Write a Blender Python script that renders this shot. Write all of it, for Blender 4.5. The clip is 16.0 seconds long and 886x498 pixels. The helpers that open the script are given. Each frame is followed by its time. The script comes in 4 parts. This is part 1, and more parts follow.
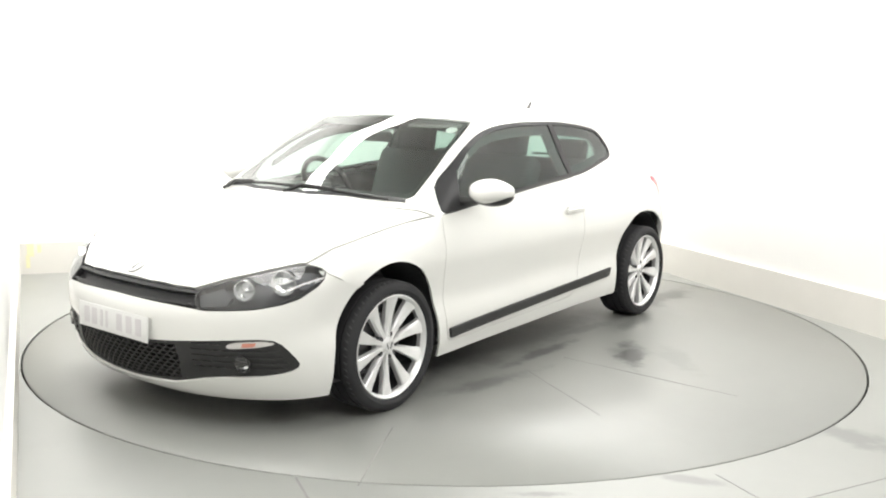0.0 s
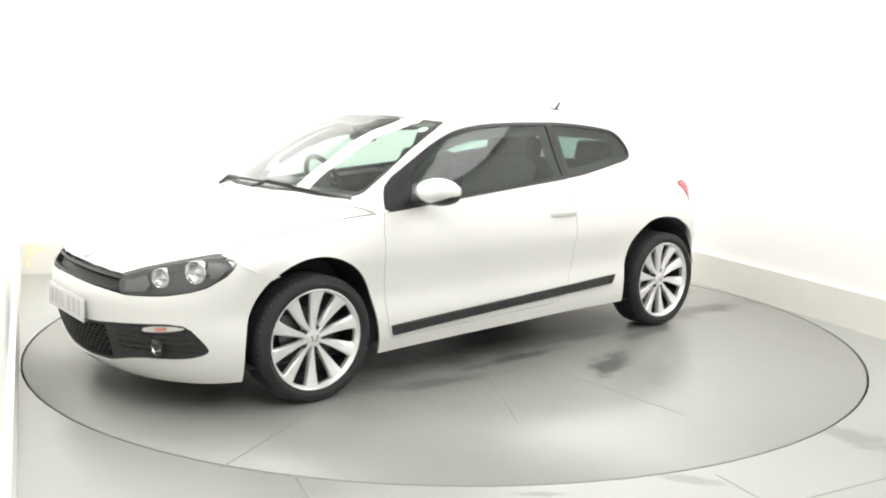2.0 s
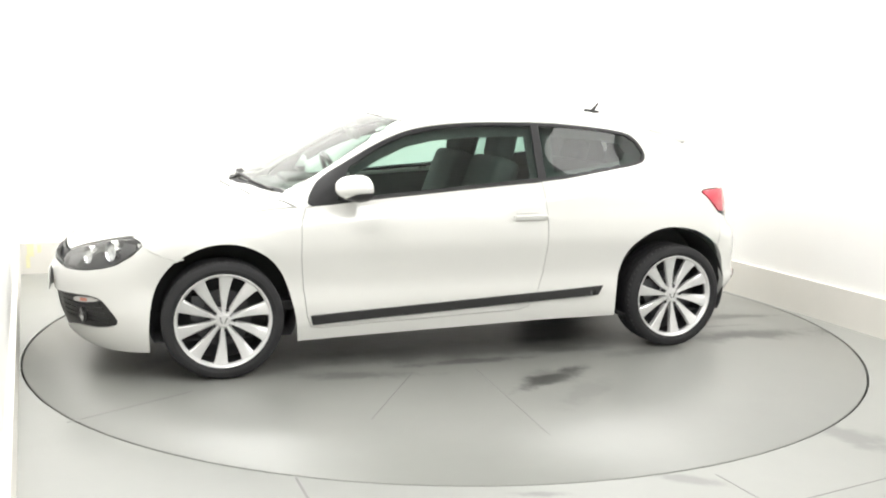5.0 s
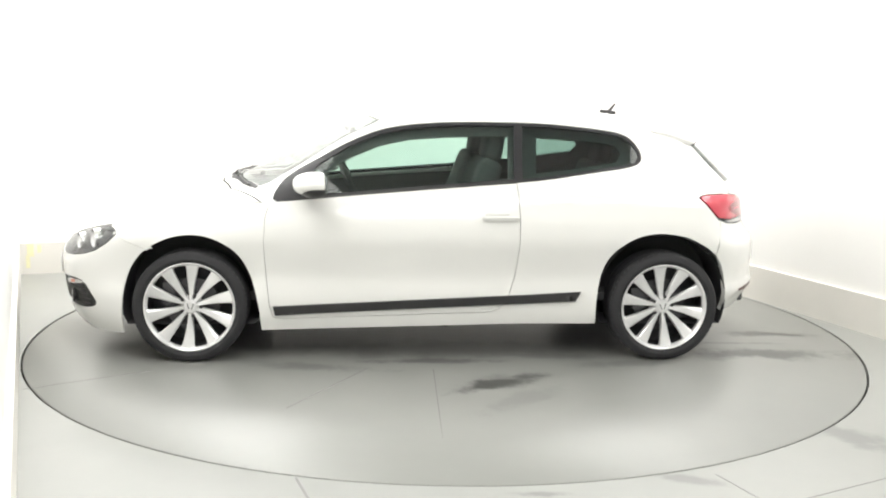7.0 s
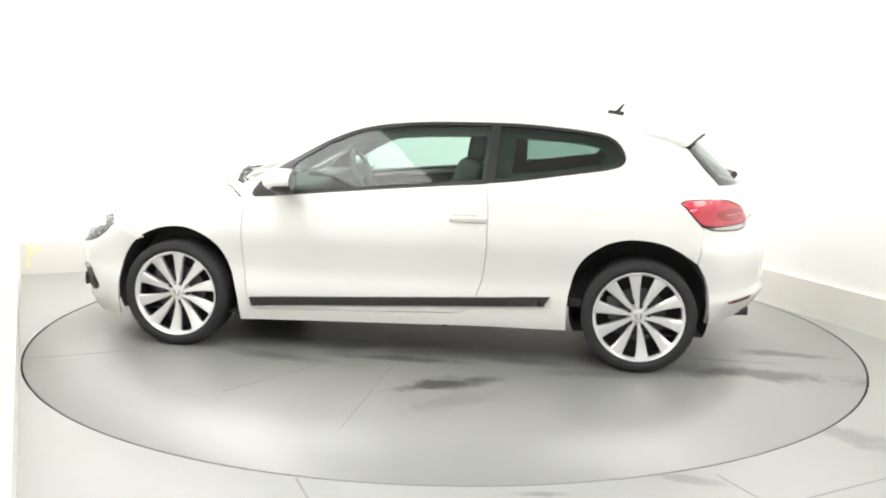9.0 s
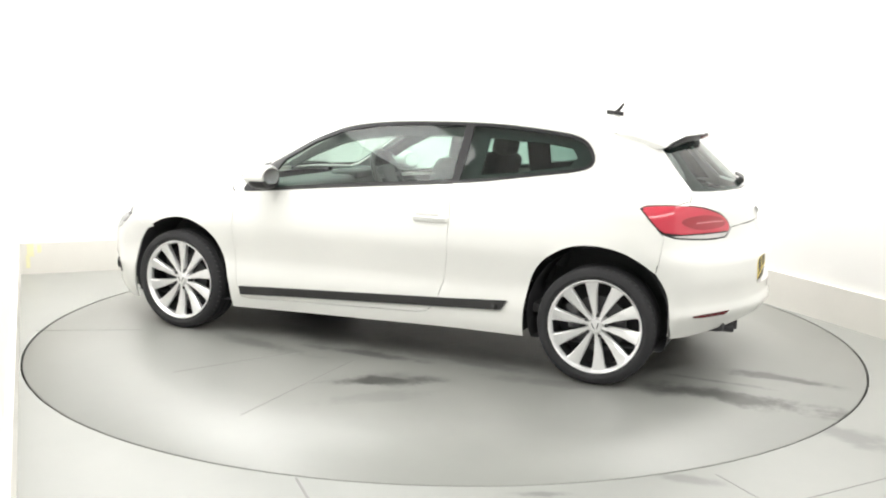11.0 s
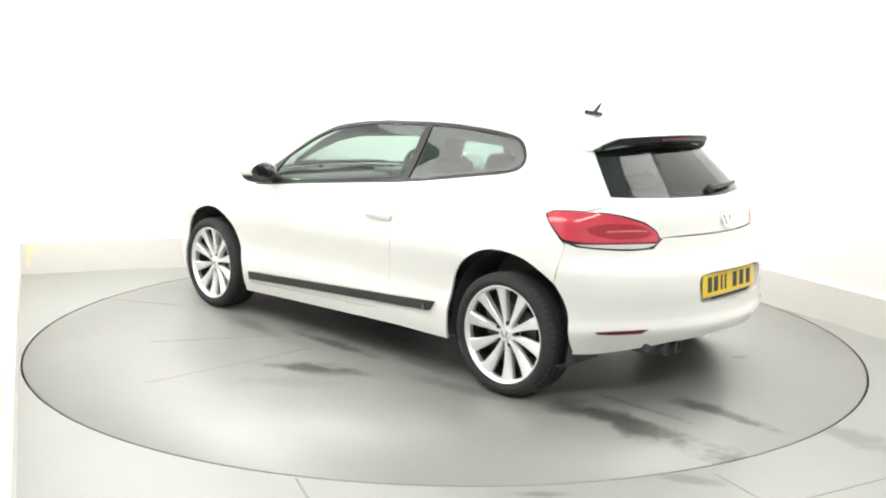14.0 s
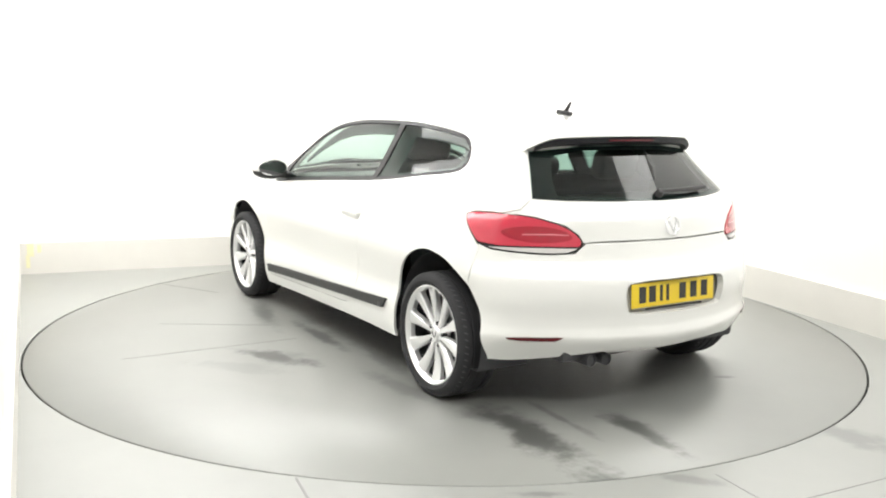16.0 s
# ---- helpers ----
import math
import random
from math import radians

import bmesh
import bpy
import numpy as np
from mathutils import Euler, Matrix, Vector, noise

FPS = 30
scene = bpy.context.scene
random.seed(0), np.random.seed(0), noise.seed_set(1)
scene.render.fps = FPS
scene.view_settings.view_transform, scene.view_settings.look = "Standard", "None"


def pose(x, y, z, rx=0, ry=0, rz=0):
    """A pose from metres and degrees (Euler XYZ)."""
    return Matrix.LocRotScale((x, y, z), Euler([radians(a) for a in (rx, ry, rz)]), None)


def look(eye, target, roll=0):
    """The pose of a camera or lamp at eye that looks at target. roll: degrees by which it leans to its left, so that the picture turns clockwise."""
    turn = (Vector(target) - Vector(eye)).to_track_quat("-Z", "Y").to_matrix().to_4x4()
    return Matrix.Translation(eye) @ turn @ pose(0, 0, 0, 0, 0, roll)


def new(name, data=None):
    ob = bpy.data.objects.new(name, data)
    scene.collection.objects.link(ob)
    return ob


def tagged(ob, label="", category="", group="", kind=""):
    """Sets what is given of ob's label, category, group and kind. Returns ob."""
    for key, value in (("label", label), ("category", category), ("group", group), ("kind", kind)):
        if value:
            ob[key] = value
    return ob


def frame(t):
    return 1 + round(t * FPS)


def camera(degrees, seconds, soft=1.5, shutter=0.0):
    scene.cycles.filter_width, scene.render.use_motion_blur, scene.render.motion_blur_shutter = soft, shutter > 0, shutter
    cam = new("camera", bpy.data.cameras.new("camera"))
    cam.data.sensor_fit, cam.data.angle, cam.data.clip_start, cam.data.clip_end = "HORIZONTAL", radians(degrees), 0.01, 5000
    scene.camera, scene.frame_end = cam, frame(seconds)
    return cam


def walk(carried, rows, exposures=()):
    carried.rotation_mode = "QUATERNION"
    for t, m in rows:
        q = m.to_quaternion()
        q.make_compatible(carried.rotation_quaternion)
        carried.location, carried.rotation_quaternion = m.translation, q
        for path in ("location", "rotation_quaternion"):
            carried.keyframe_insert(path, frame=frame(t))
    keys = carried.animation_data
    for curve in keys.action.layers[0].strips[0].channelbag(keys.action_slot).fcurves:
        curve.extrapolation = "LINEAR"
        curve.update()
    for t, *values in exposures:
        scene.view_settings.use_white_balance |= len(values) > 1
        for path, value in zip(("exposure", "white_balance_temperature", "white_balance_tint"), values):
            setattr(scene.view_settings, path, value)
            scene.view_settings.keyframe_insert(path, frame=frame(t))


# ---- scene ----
EXPOSURE, LAMP = -0.14, 50.0
MIRROR_AT = (0.625, 0.945, 0.968)
cam = camera(51.87, 16.0, soft=2.0)
EYE = (0.0, -5.6347, 1.4064)
AIM = tuple(EYE[i] + 5 * d for i, d in enumerate((-0.00372, 0.98705, -0.16038)))
walk(cam, [(0.0, look(EYE, AIM, 1.057)), (16.0, look(EYE, AIM, 1.057))], [(0.0, EXPOSURE), (16.0, EXPOSURE)])

# turn of the platform: seconds, degrees
TURN = [(0.0, 232.54), (0.5, 229.90), (1.0, 226.49), (1.5, 223.06), (2.0, 219.58), (2.5, 216.08), (3.0, 212.59), (3.5, 209.09), (4.0, 205.59), (6.5, 188.26), (7.0, 184.96), (7.5, 181.65), (8.0, 178.34), (8.5, 175.02), (9.0, 171.69), (11.5, 153.71), (12.0, 150.22), (12.5, 146.73), (13.0, 143.23), (13.5, 139.74), (14.0, 136.23), (14.5, 132.73), (15.0, 129.21), (15.5, 125.69), (16.0, 122.17)]
CAR_AT = (0.143, -0.080)
DISC_R = 2.440

# ---- world and lights ----
world = bpy.data.worlds.new("studio_world")
scene.world = world
world.use_nodes = True
world.node_tree.nodes["Background"].inputs["Color"].default_value = (1.0, 0.98, 0.95, 1)
world.node_tree.nodes["Background"].inputs["Strength"].default_value = 0.0

ROOM_TURN = radians(21.7)


def room(a, b, z=0.0):
    """A place in the room's own axes: a along the back wall, b towards it."""
    c, s = math.cos(ROOM_TURN), math.sin(ROOM_TURN)
    return Vector((a * c - b * s, a * s + b * c, z))


def ceiling_lamp(a, b, size_a, size_b, power, z=3.02, tilt=0.0, about="X"):
    data = bpy.data.lights.new("ceiling_softbox", "AREA")
    data.shape, data.size, data.size_y, data.energy = "RECTANGLE", size_a, size_b, power
    data.color = (1.0, 0.99, 0.965)
    lamp = new("ceiling_softbox", data)
    lamp.matrix_world = Matrix.Translation(room(a, b, z)) @ Matrix.Rotation(ROOM_TURN, 4, "Z") @ Matrix.Rotation(radians(tilt), 4, about)
    return lamp


# strips that wash the walls, and one over the viewer's end
ceiling_lamp(0.0, 1.86, 4.6, 0.5, LAMP * 2.0)
ceiling_lamp(2.0, -0.3, 0.9, 5.2, LAMP * 2.0)
ceiling_lamp(-1.98, -0.3, 0.9, 5.0, LAMP * 2.0)
# unseen fill, added to brighten the car's near side and underneath
ceiling_lamp(0.0, -4.4, 4.0, 0.9, LAMP * 2.4)


# ---- materials ----
def material(name, color, rough=0.5, metal=0.0, grain=None, bump=0.0, scale=20.0, vary=0.0, coat=0.0, spec=None):
    """A surface of one substance: fine grain and broader blotches of its colour, relief and gloss."""
    m = bpy.data.materials.new(name)
    m.use_nodes = True
    nt = m.node_tree
    b = nt.nodes["Principled BSDF"]
    b.inputs["Base Color"].default_value = (*color, 1)
    b.inputs["Roughness"].default_value, b.inputs["Metallic"].default_value = rough, metal
    b.inputs["Coat Weight"].default_value = coat
    b.inputs["Coat Roughness"].default_value = 0.04
    if spec is not None:
        b.inputs["Specular IOR Level"].default_value = spec
    co = nt.nodes.new("ShaderNodeTexCoord")
    if vary:
        big = nt.nodes.new("ShaderNodeTexNoise")
        big.inputs["Scale"].default_value, big.inputs["Detail"].default_value = scale * 0.12, 5
        fine = nt.nodes.new("ShaderNodeTexNoise")
        fine.inputs["Scale"].default_value, fine.inputs["Detail"].default_value = scale, 3
        add = nt.nodes.new("ShaderNodeMath")
        add.operation = "MULTIPLY_ADD"
        add.inputs[1].default_value = 0.4
        half = nt.nodes.new("ShaderNodeMath")
        half.operation = "MULTIPLY"
        half.inputs[1].default_value = 0.6
        for n in (big, fine):
            nt.links.new(co.outputs["Object"], n.inputs["Vector"])
        nt.links.new(big.outputs["Fac"], half.inputs[0])
        nt.links.new(fine.outputs["Fac"], add.inputs[0])
        nt.links.new(half.outputs[0], add.inputs[2])
        mix = nt.nodes.new("ShaderNodeMix")
        mix.data_type = "RGBA"
        mix.inputs[6].default_value = (*[max(0, c * (1 - vary)) for c in color], 1)
        mix.inputs[7].default_value = (*[min(1, c * (1 + vary)) for c in color], 1)
        nt.links.new(add.outputs[0], mix.inputs[0])
        nt.links.new(mix.outputs[2], b.inputs["Base Color"])
        ramp = nt.nodes.new("ShaderNodeMapRange")
        ramp.inputs[3].default_value, ramp.inputs[4].default_value = rough * (1 - vary), min(1, rough * (1 + vary))
        nt.links.new(add.outputs[0], ramp.inputs[0])
        nt.links.new(ramp.outputs[0], b.inputs["Roughness"])
    if bump:
        nz = nt.nodes.new("ShaderNodeTexNoise")
        nz.inputs["Scale"].default_value, nz.inputs["Detail"].default_value = scale * 4, 4
        bp = nt.nodes.new("ShaderNodeBump")
        bp.inputs["Strength"].default_value, bp.inputs["Distance"].default_value = bump, 0.004
        nt.links.new(co.outputs["Object"], nz.inputs["Vector"])
        nt.links.new(nz.outputs["Fac"], bp.inputs["Height"])
        nt.links.new(bp.outputs["Normal"], b.inputs["Normal"])
    return m


def glass_material(name, tint, gloss_ior=1.5, rough=0.0, power=5.0):
    """Thin tinted glass: it lets tinted light through and mirrors by its refraction index."""
    m = bpy.data.materials.new(name)
    m.use_nodes = True
    nt = m.node_tree
    nt.nodes.remove(nt.nodes["Principled BSDF"])
    out = nt.nodes["Material Output"]
    clear, gloss = nt.nodes.new("ShaderNodeBsdfTransparent"), nt.nodes.new("ShaderNodeBsdfGlossy")
    clear.inputs["Color"].default_value = (*tint, 1)
    gloss.inputs["Roughness"].default_value = rough
    face, mix = nt.nodes.new("ShaderNodeLayerWeight"), nt.nodes.new("ShaderNodeMixShader")
    face.inputs["Blend"].default_value = 0.5
    steep, lift = nt.nodes.new("ShaderNodeMath"), nt.nodes.new("ShaderNodeMath")
    steep.operation, lift.operation = "POWER", "MULTIPLY_ADD"
    steep.inputs[1].default_value = power
    r0 = ((gloss_ior - 1) / (gloss_ior + 1)) ** 2
    lift.inputs[1].default_value, lift.inputs[2].default_value = 1 - r0, r0
    nt.links.new(face.outputs["Facing"], steep.inputs[0])
    nt.links.new(steep.outputs[0], lift.inputs[0])
    nt.links.new(lift.outputs[0], mix.inputs[0])
    nt.links.new(clear.outputs[0], mix.inputs[1])
    nt.links.new(gloss.outputs[0], mix.inputs[2])
    nt.links.new(mix.outputs[0], out.inputs["Surface"])
    return m


def floor_material(name, color, stains_and_shade, scale, bare=0.12):
    """Worn painted screed: blotches, fine speckle, and dark tyre and water staining and painted shade at places of
    their own (x, y, half length, half width, degrees, depth).
    """
    m = bpy.data.materials.new(name)
    m.use_nodes = True
    nt = m.node_tree
    n, link = nt.nodes, nt.links.new
    b = n["Principled BSDF"]
    co = n.new("ShaderNodeTexCoord")

    def noise_node(sc, detail, rough=0.6):
        q = n.new("ShaderNodeTexNoise")
        q.inputs["Scale"].default_value, q.inputs["Detail"].default_value, q.inputs["Roughness"].default_value = sc, detail, rough
        link(co.outputs["Object"], q.inputs["Vector"])
        return q

    def math_node(op, a, bb):
        q = n.new("ShaderNodeMath")
        q.operation = op
        for i, v in enumerate((a, bb)):
            if isinstance(v, (int, float)):
                q.inputs[i].default_value = v
            else:
                link(v, q.inputs[i])
        return q.outputs[0]

    big, fine, ragged = noise_node(scale, 4, 0.5), noise_node(scale * 30, 3), noise_node(5.0, 6, 0.65)
    tone = math_node("ADD", math_node("MULTIPLY", big.outputs["Fac"], 0.65), math_node("MULTIPLY", ragged.outputs["Fac"], 0.35))
    mix = n.new("ShaderNodeMix")
    mix.data_type = "RGBA"
    mix.inputs[6].default_value = (*[c * (1 - bare) for c in color], 1)
    mix.inputs[7].default_value = (*[min(1, c * (1 + bare)) for c in color], 1)
    spread = n.new("ShaderNodeMapRange")
    spread.inputs[1].default_value, spread.inputs[2].default_value = 0.15, 0.85
    link(tone, spread.inputs[0])
    link(spread.outputs[0], mix.inputs[0])
    shade = None
    for sx, sy, la, lb, deg, depth in stains_and_shade:
        mp = n.new("ShaderNodeMapping")
        mp.vector_type = "TEXTURE"
        mp.inputs["Location"].default_value = (sx, sy, 0)
        mp.inputs["Rotation"].default_value = (0, 0, radians(deg))
        mp.inputs["Scale"].default_value = (la, lb, 1)
        link(co.outputs["Object"], mp.inputs["Vector"])
        ln = n.new("ShaderNodeVectorMath")
        ln.operation = "LENGTH"
        link(mp.outputs[0], ln.inputs[0])
        edge = math_node("ADD", ln.outputs["Value"], math_node("MULTIPLY", math_node("SUBTRACT", ragged.outputs["Fac"], 0.5), 2.6))
        rg = n.new("ShaderNodeMapRange")
        rg.interpolation_type = "SMOOTHSTEP"
        rg.inputs[1].default_value, rg.inputs[2].default_value = 0.35, 1.12
        rg.inputs[3].default_value, rg.inputs[4].default_value = depth, 0.0
        link(edge, rg.inputs[0])
        shade = rg.outputs[0] if shade is None else math_node("MAXIMUM", shade, rg.outputs[0])
    if shade is not None:
        dark = n.new("ShaderNodeMix")
        dark.data_type = "RGBA"
        link(mix.outputs[2], dark.inputs[6])
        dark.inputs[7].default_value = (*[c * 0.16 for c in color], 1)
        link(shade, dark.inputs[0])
        link(dark.outputs[2], b.inputs["Base Color"])
    else:
        link(mix.outputs[2], b.inputs["Base Color"])
    b.inputs["Roughness"].default_value = 0.38
    b.inputs["Coat Weight"].default_value, b.inputs["Coat Roughness"].default_value = 0.55, 0.38
    return m


WALL = material("white_wall_paint", (0.86, 0.855, 0.84), 0.7, vary=0.02, scale=6, bump=0.05)
KERB = material("cream_kerb_paint", (0.745, 0.725, 0.68), 0.55, vary=0.07, scale=7, bump=0.1)
YELLOW = material("yellow_marking_paint", (0.82, 0.78, 0.52), 0.6, vary=0.25, scale=18)
FLOOR = floor_material("grey_floor_paint", (0.280, 0.287, 0.270), [(1.72, -1.80, 0.34, 0.12, -35, 0.45), (1.90, -1.98, 0.22, 0.07, -10, 0.4), (0.93, -2.34, 0.16, 0.05, -20, 0.4),
                       (0.37, -2.5, 0.13, 0.03, 0, 0.5), (1.98, 1.9, 0.35, 0.10, 60, 0.3), (2.2, 0.9, 0.5, 0.06, -68, 0.3)], 0.9)
DISC = floor_material("grey_platform_paint", (0.243, 0.248, 0.232), [
    (-0.16, 1.215, 0.32, 0.095, 29, 0.95), (-0.22, 1.15, 0.10, 0.15, 30, 0.4), (-0.30, 1.42, 0.30, 0.10, 40, 0.22),
    (-1.84, 0.69, 0.58, 0.12, -4, 0.85), (-1.50, 0.72, 0.16, 0.10, 20, 0.5), (-2.0, 0.24, 0.32, 0.075, -6, 0.8), (-1.63, -0.71, 0.07, 0.03, 60, 0.7),
    # strips beside the sill: grime mixed with painted shade of the car
    (0.12, 0.80, 0.42, 0.055, 1, 0.75), (-0.45, 0.70, 0.45, 0.07, -6, 0.45), (0.75, 0.90, 0.40, 0.08, -12, 0.5), (-1.0, 0.86, 0.4, 0.07, 8, 0.4),
    # the two metre-long patches darken the deck for car shade as well as grime
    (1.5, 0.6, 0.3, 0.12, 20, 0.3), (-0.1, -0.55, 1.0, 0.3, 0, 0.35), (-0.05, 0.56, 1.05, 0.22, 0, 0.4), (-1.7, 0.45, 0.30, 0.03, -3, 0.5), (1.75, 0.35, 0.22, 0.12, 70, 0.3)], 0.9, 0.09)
GAP = material("dark_joint", (0.035, 0.035, 0.033), 0.8)
SEAM = material("grey_seam_filler", (0.26, 0.26, 0.25), 0.7, vary=0.3, scale=20)
PAINT = material("white_car_paint", (0.80, 0.80, 0.77), 0.28, vary=0.012, scale=3, coat=1.0)
TRIM = material("black_plastic_trim", (0.037, 0.037, 0.037), 0.40, vary=0.2, scale=60, bump=0.06, spec=0.3)
GLOSS_TRIM = material("dark_gloss_trim", (0.032, 0.032, 0.034), 0.40, vary=0.1, scale=30, spec=0.2)
LINER = material("dark_arch_liner", (0.060, 0.060, 0.063), 0.85, vary=0.3, scale=40)
CLOTH = material("charcoal_seat_cloth", (0.085, 0.085, 0.088), 0.95, vary=0.2, scale=22, spec=0.2)
PALE_CLOTH = material("grey_headliner_cloth", (0.33, 0.33, 0.32), 0.95, vary=0.1, scale=22, spec=0.2)
CABIN = material("dark_cabin_plastic", (0.075, 0.075, 0.077), 0.6, vary=0.2, scale=25)
RUBBER = material("tyre_rubber", (0.032, 0.032, 0.034), 0.80, vary=0.3, scale=30, bump=0.12, spec=0.3)
ALLOY = material("silver_alloy", (0.86, 0.86, 0.86), 0.30, metal=0.55, vary=0.05, scale=40)
# dark steel; inside the wheels its tone also paints the shade
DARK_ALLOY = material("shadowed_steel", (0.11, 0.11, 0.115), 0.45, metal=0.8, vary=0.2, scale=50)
CHROME = material("chrome", (0.85, 0.85, 0.86), 0.08, metal=1.0)
MIRROR = material("mirror_glass", (0.9, 0.9, 0.9), 0.01, metal=1.0)
RED = material("red_lamp_plastic", (0.58, 0.045, 0.075), 0.12, vary=0.12, scale=30, coat=0.6)
RED_DEEP = material("deep_red_lamp_plastic", (0.36, 0.014, 0.03), 0.12, vary=0.15, scale=30, coat=0.6)
REFLEX = material("dark_reflector_plastic", (0.12, 0.015, 0.02), 0.2, vary=0.2, scale=60)
PALE_RED = material("pale_red_glint", (0.72, 0.22, 0.26), 0.15, vary=0.1, scale=40, coat=0.6)
LAMP_HOUSE = material("dark_lamp_housing", (0.075, 0.075, 0.08), 0.35, metal=0.3, vary=0.2, scale=30)
CLEAR_LAMP = material("pale_lamp_plastic", (0.62, 0.60, 0.58), 0.15, vary=0.2, scale=60, coat=0.6)
AMBER = material("amber_lamp_plastic", (0.62, 0.26, 0.20), 0.15, vary=0.2, scale=50)
PLATE_Y = material("yellow_plate", (0.80, 0.58, 0.03), 0.35, vary=0.05, scale=30)
PLATE_W = material("white_plate", (0.80, 0.80, 0.79), 0.35, vary=0.04, scale=30)
INK = material("black_plate_ink", (0.03, 0.03, 0.03), 0.5)
# pale ink: the glare on the front plate is put into its colour
FAINT_INK = material("overexposed_plate_ink", (0.66, 0.64, 0.65), 0.5)
GLASS = glass_material("green_tinted_glass", (0.64, 0.78, 0.72), 1.56)
SCREEN = glass_material("clear_windscreen_glass", (0.72, 0.81, 0.76), 1.55, power=4.2)
DARK_GLASS = glass_material("dark_tinted_glass", (0.38, 0.50, 0.46), 1.56)
LENS = glass_material("clear_lamp_lens", (0.86, 0.87, 0.87), 1.75, power=3.0)


# ---- mesh helpers ----
def mesh_object(name, verts, faces, mat, parent=None, label="", smooth=True, sharp=35):
    me = bpy.data.meshes.new(name)
    me.from_pydata([tuple(map(float, v)) for v in verts], [], [tuple(map(int, f)) for f in faces])
    me.materials.append(mat)
    if smooth:
        me.polygons.foreach_set("use_smooth", [True] * len(me.polygons))
        me.set_sharp_from_angle(angle=radians(sharp))
    ob = new(name, me)
    ob.parent = parent
    if label:
        tagged(ob, label)
    return ob


def part(name, bm, mat, parent, label="", smooth=True, sharp=35):
    """One bmesh as one mesh object under a thing or a part."""
    bmesh.ops.recalc_face_normals(bm, faces=bm.faces)
    me = bpy.data.meshes.new(name)
    bm.to_mesh(me)
    bm.free()
    me.materials.append(mat)
    if smooth:
        me.polygons.foreach_set("use_smooth", [True] * len(me.polygons))
        me.set_sharp_from_angle(angle=radians(sharp))
    ob = new(name, me)
    ob.parent = parent
    if label:
        tagged(ob, label)
    return ob


def add_box(bm, size, m=Matrix.Identity(4), bevel=0.0, seg=2):
    got = bmesh.ops.create_cube(bm, size=1.0, matrix=m @ Matrix.Diagonal((*size, 1)))
    if bevel:
        edges = list({e for v in got["verts"] for e in v.link_edges})
        bmesh.ops.bevel(bm, geom=edges, offset=bevel, segments=seg, profile=0.6, affect="EDGES", clamp_overlap=True)


def box(size, m=Matrix.Identity(4), bevel=0.0, seg=2):
    bm = bmesh.new()
    add_box(bm, size, m, bevel, seg)
    return bm


def lathe(profile, seg=48, axis="y", closed=False):
    """A turned form: profile of (radius, along)."""
    bm = bmesh.new()
    rings = []
    for r, a in profile:
        ring = []
        for i in range(seg):
            t = 2 * math.pi * i / seg
            ring.append(bm.verts.new((r * math.cos(t), a, r * math.sin(t)) if axis == "y" else (r * math.cos(t), r * math.sin(t), a)))
        rings.append(ring)
    pairs = list(zip(rings, rings[1:])) + ([(rings[-1], rings[0])] if closed else [])
    for p, q in pairs:
        for i in range(seg):
            j = (i + 1) % seg
            bm.faces.new((p[i], p[j], q[j], q[i]))
    return bm


def tube(points, radius, seg=8):
    """A bent rod through points; radius one number or one a point."""
    bm = bmesh.new()
    pts = [Vector(p) for p in points]
    rad = radius if isinstance(radius, (list, tuple)) else [radius] * len(pts)
    rings = []
    for i, p in enumerate(pts):
        d = (pts[min(i + 1, len(pts) - 1)] - pts[max(i - 1, 0)]).normalized()
        u = d.orthogonal().normalized() if abs(d.z) > 0.95 else d.cross(Vector((0, 0, 1))).normalized()
        v = d.cross(u)
        rings.append([bm.verts.new(p + rad[i] * (math.cos(2 * math.pi * k / seg) * u + math.sin(2 * math.pi * k / seg) * v)) for k in range(seg)])
    for a, b in zip(rings, rings[1:]):
        for k in range(seg):
            bm.faces.new((a[k], a[(k + 1) % seg], b[(k + 1) % seg], b[k]))
    bm.faces.new(rings[0])
    bm.faces.new(rings[-1])
    return bm


# ---- the room ----
def slab(name, corners, z0, z1, mat, label, category):
    """An upright or flat prism over a plan outline."""
    bm = bmesh.new()
    low = [bm.verts.new((c.x, c.y, z0)) for c in corners]
    high = [bm.verts.new((c.x, c.y, z1)) for c in corners]
    bm.faces.new(low)
    bm.faces.new(high)
    for i in range(len(corners)):
        j = (i + 1) % len(corners)
        bm.faces.new((low[i], low[j], high[j], high[i]))
    bmesh.ops.recalc_face_normals(bm, faces=bm.faces)
    ob = part(name, bm, mat, None, smooth=False)
    return tagged(ob, label, category, kind="structure")


BACK, RIGHT, TALL, KERB_H = 2.54, 2.50, 3.1, 0.247
LEFT_FAR, LEFT_NEAR, LEFT_END = -2.622, -2.388, -1.88   # the left wall runs slightly askew


def left_a(b):
    return LEFT_FAR + (LEFT_NEAR - LEFT_FAR) * (BACK - b) / (BACK - LEFT_END)


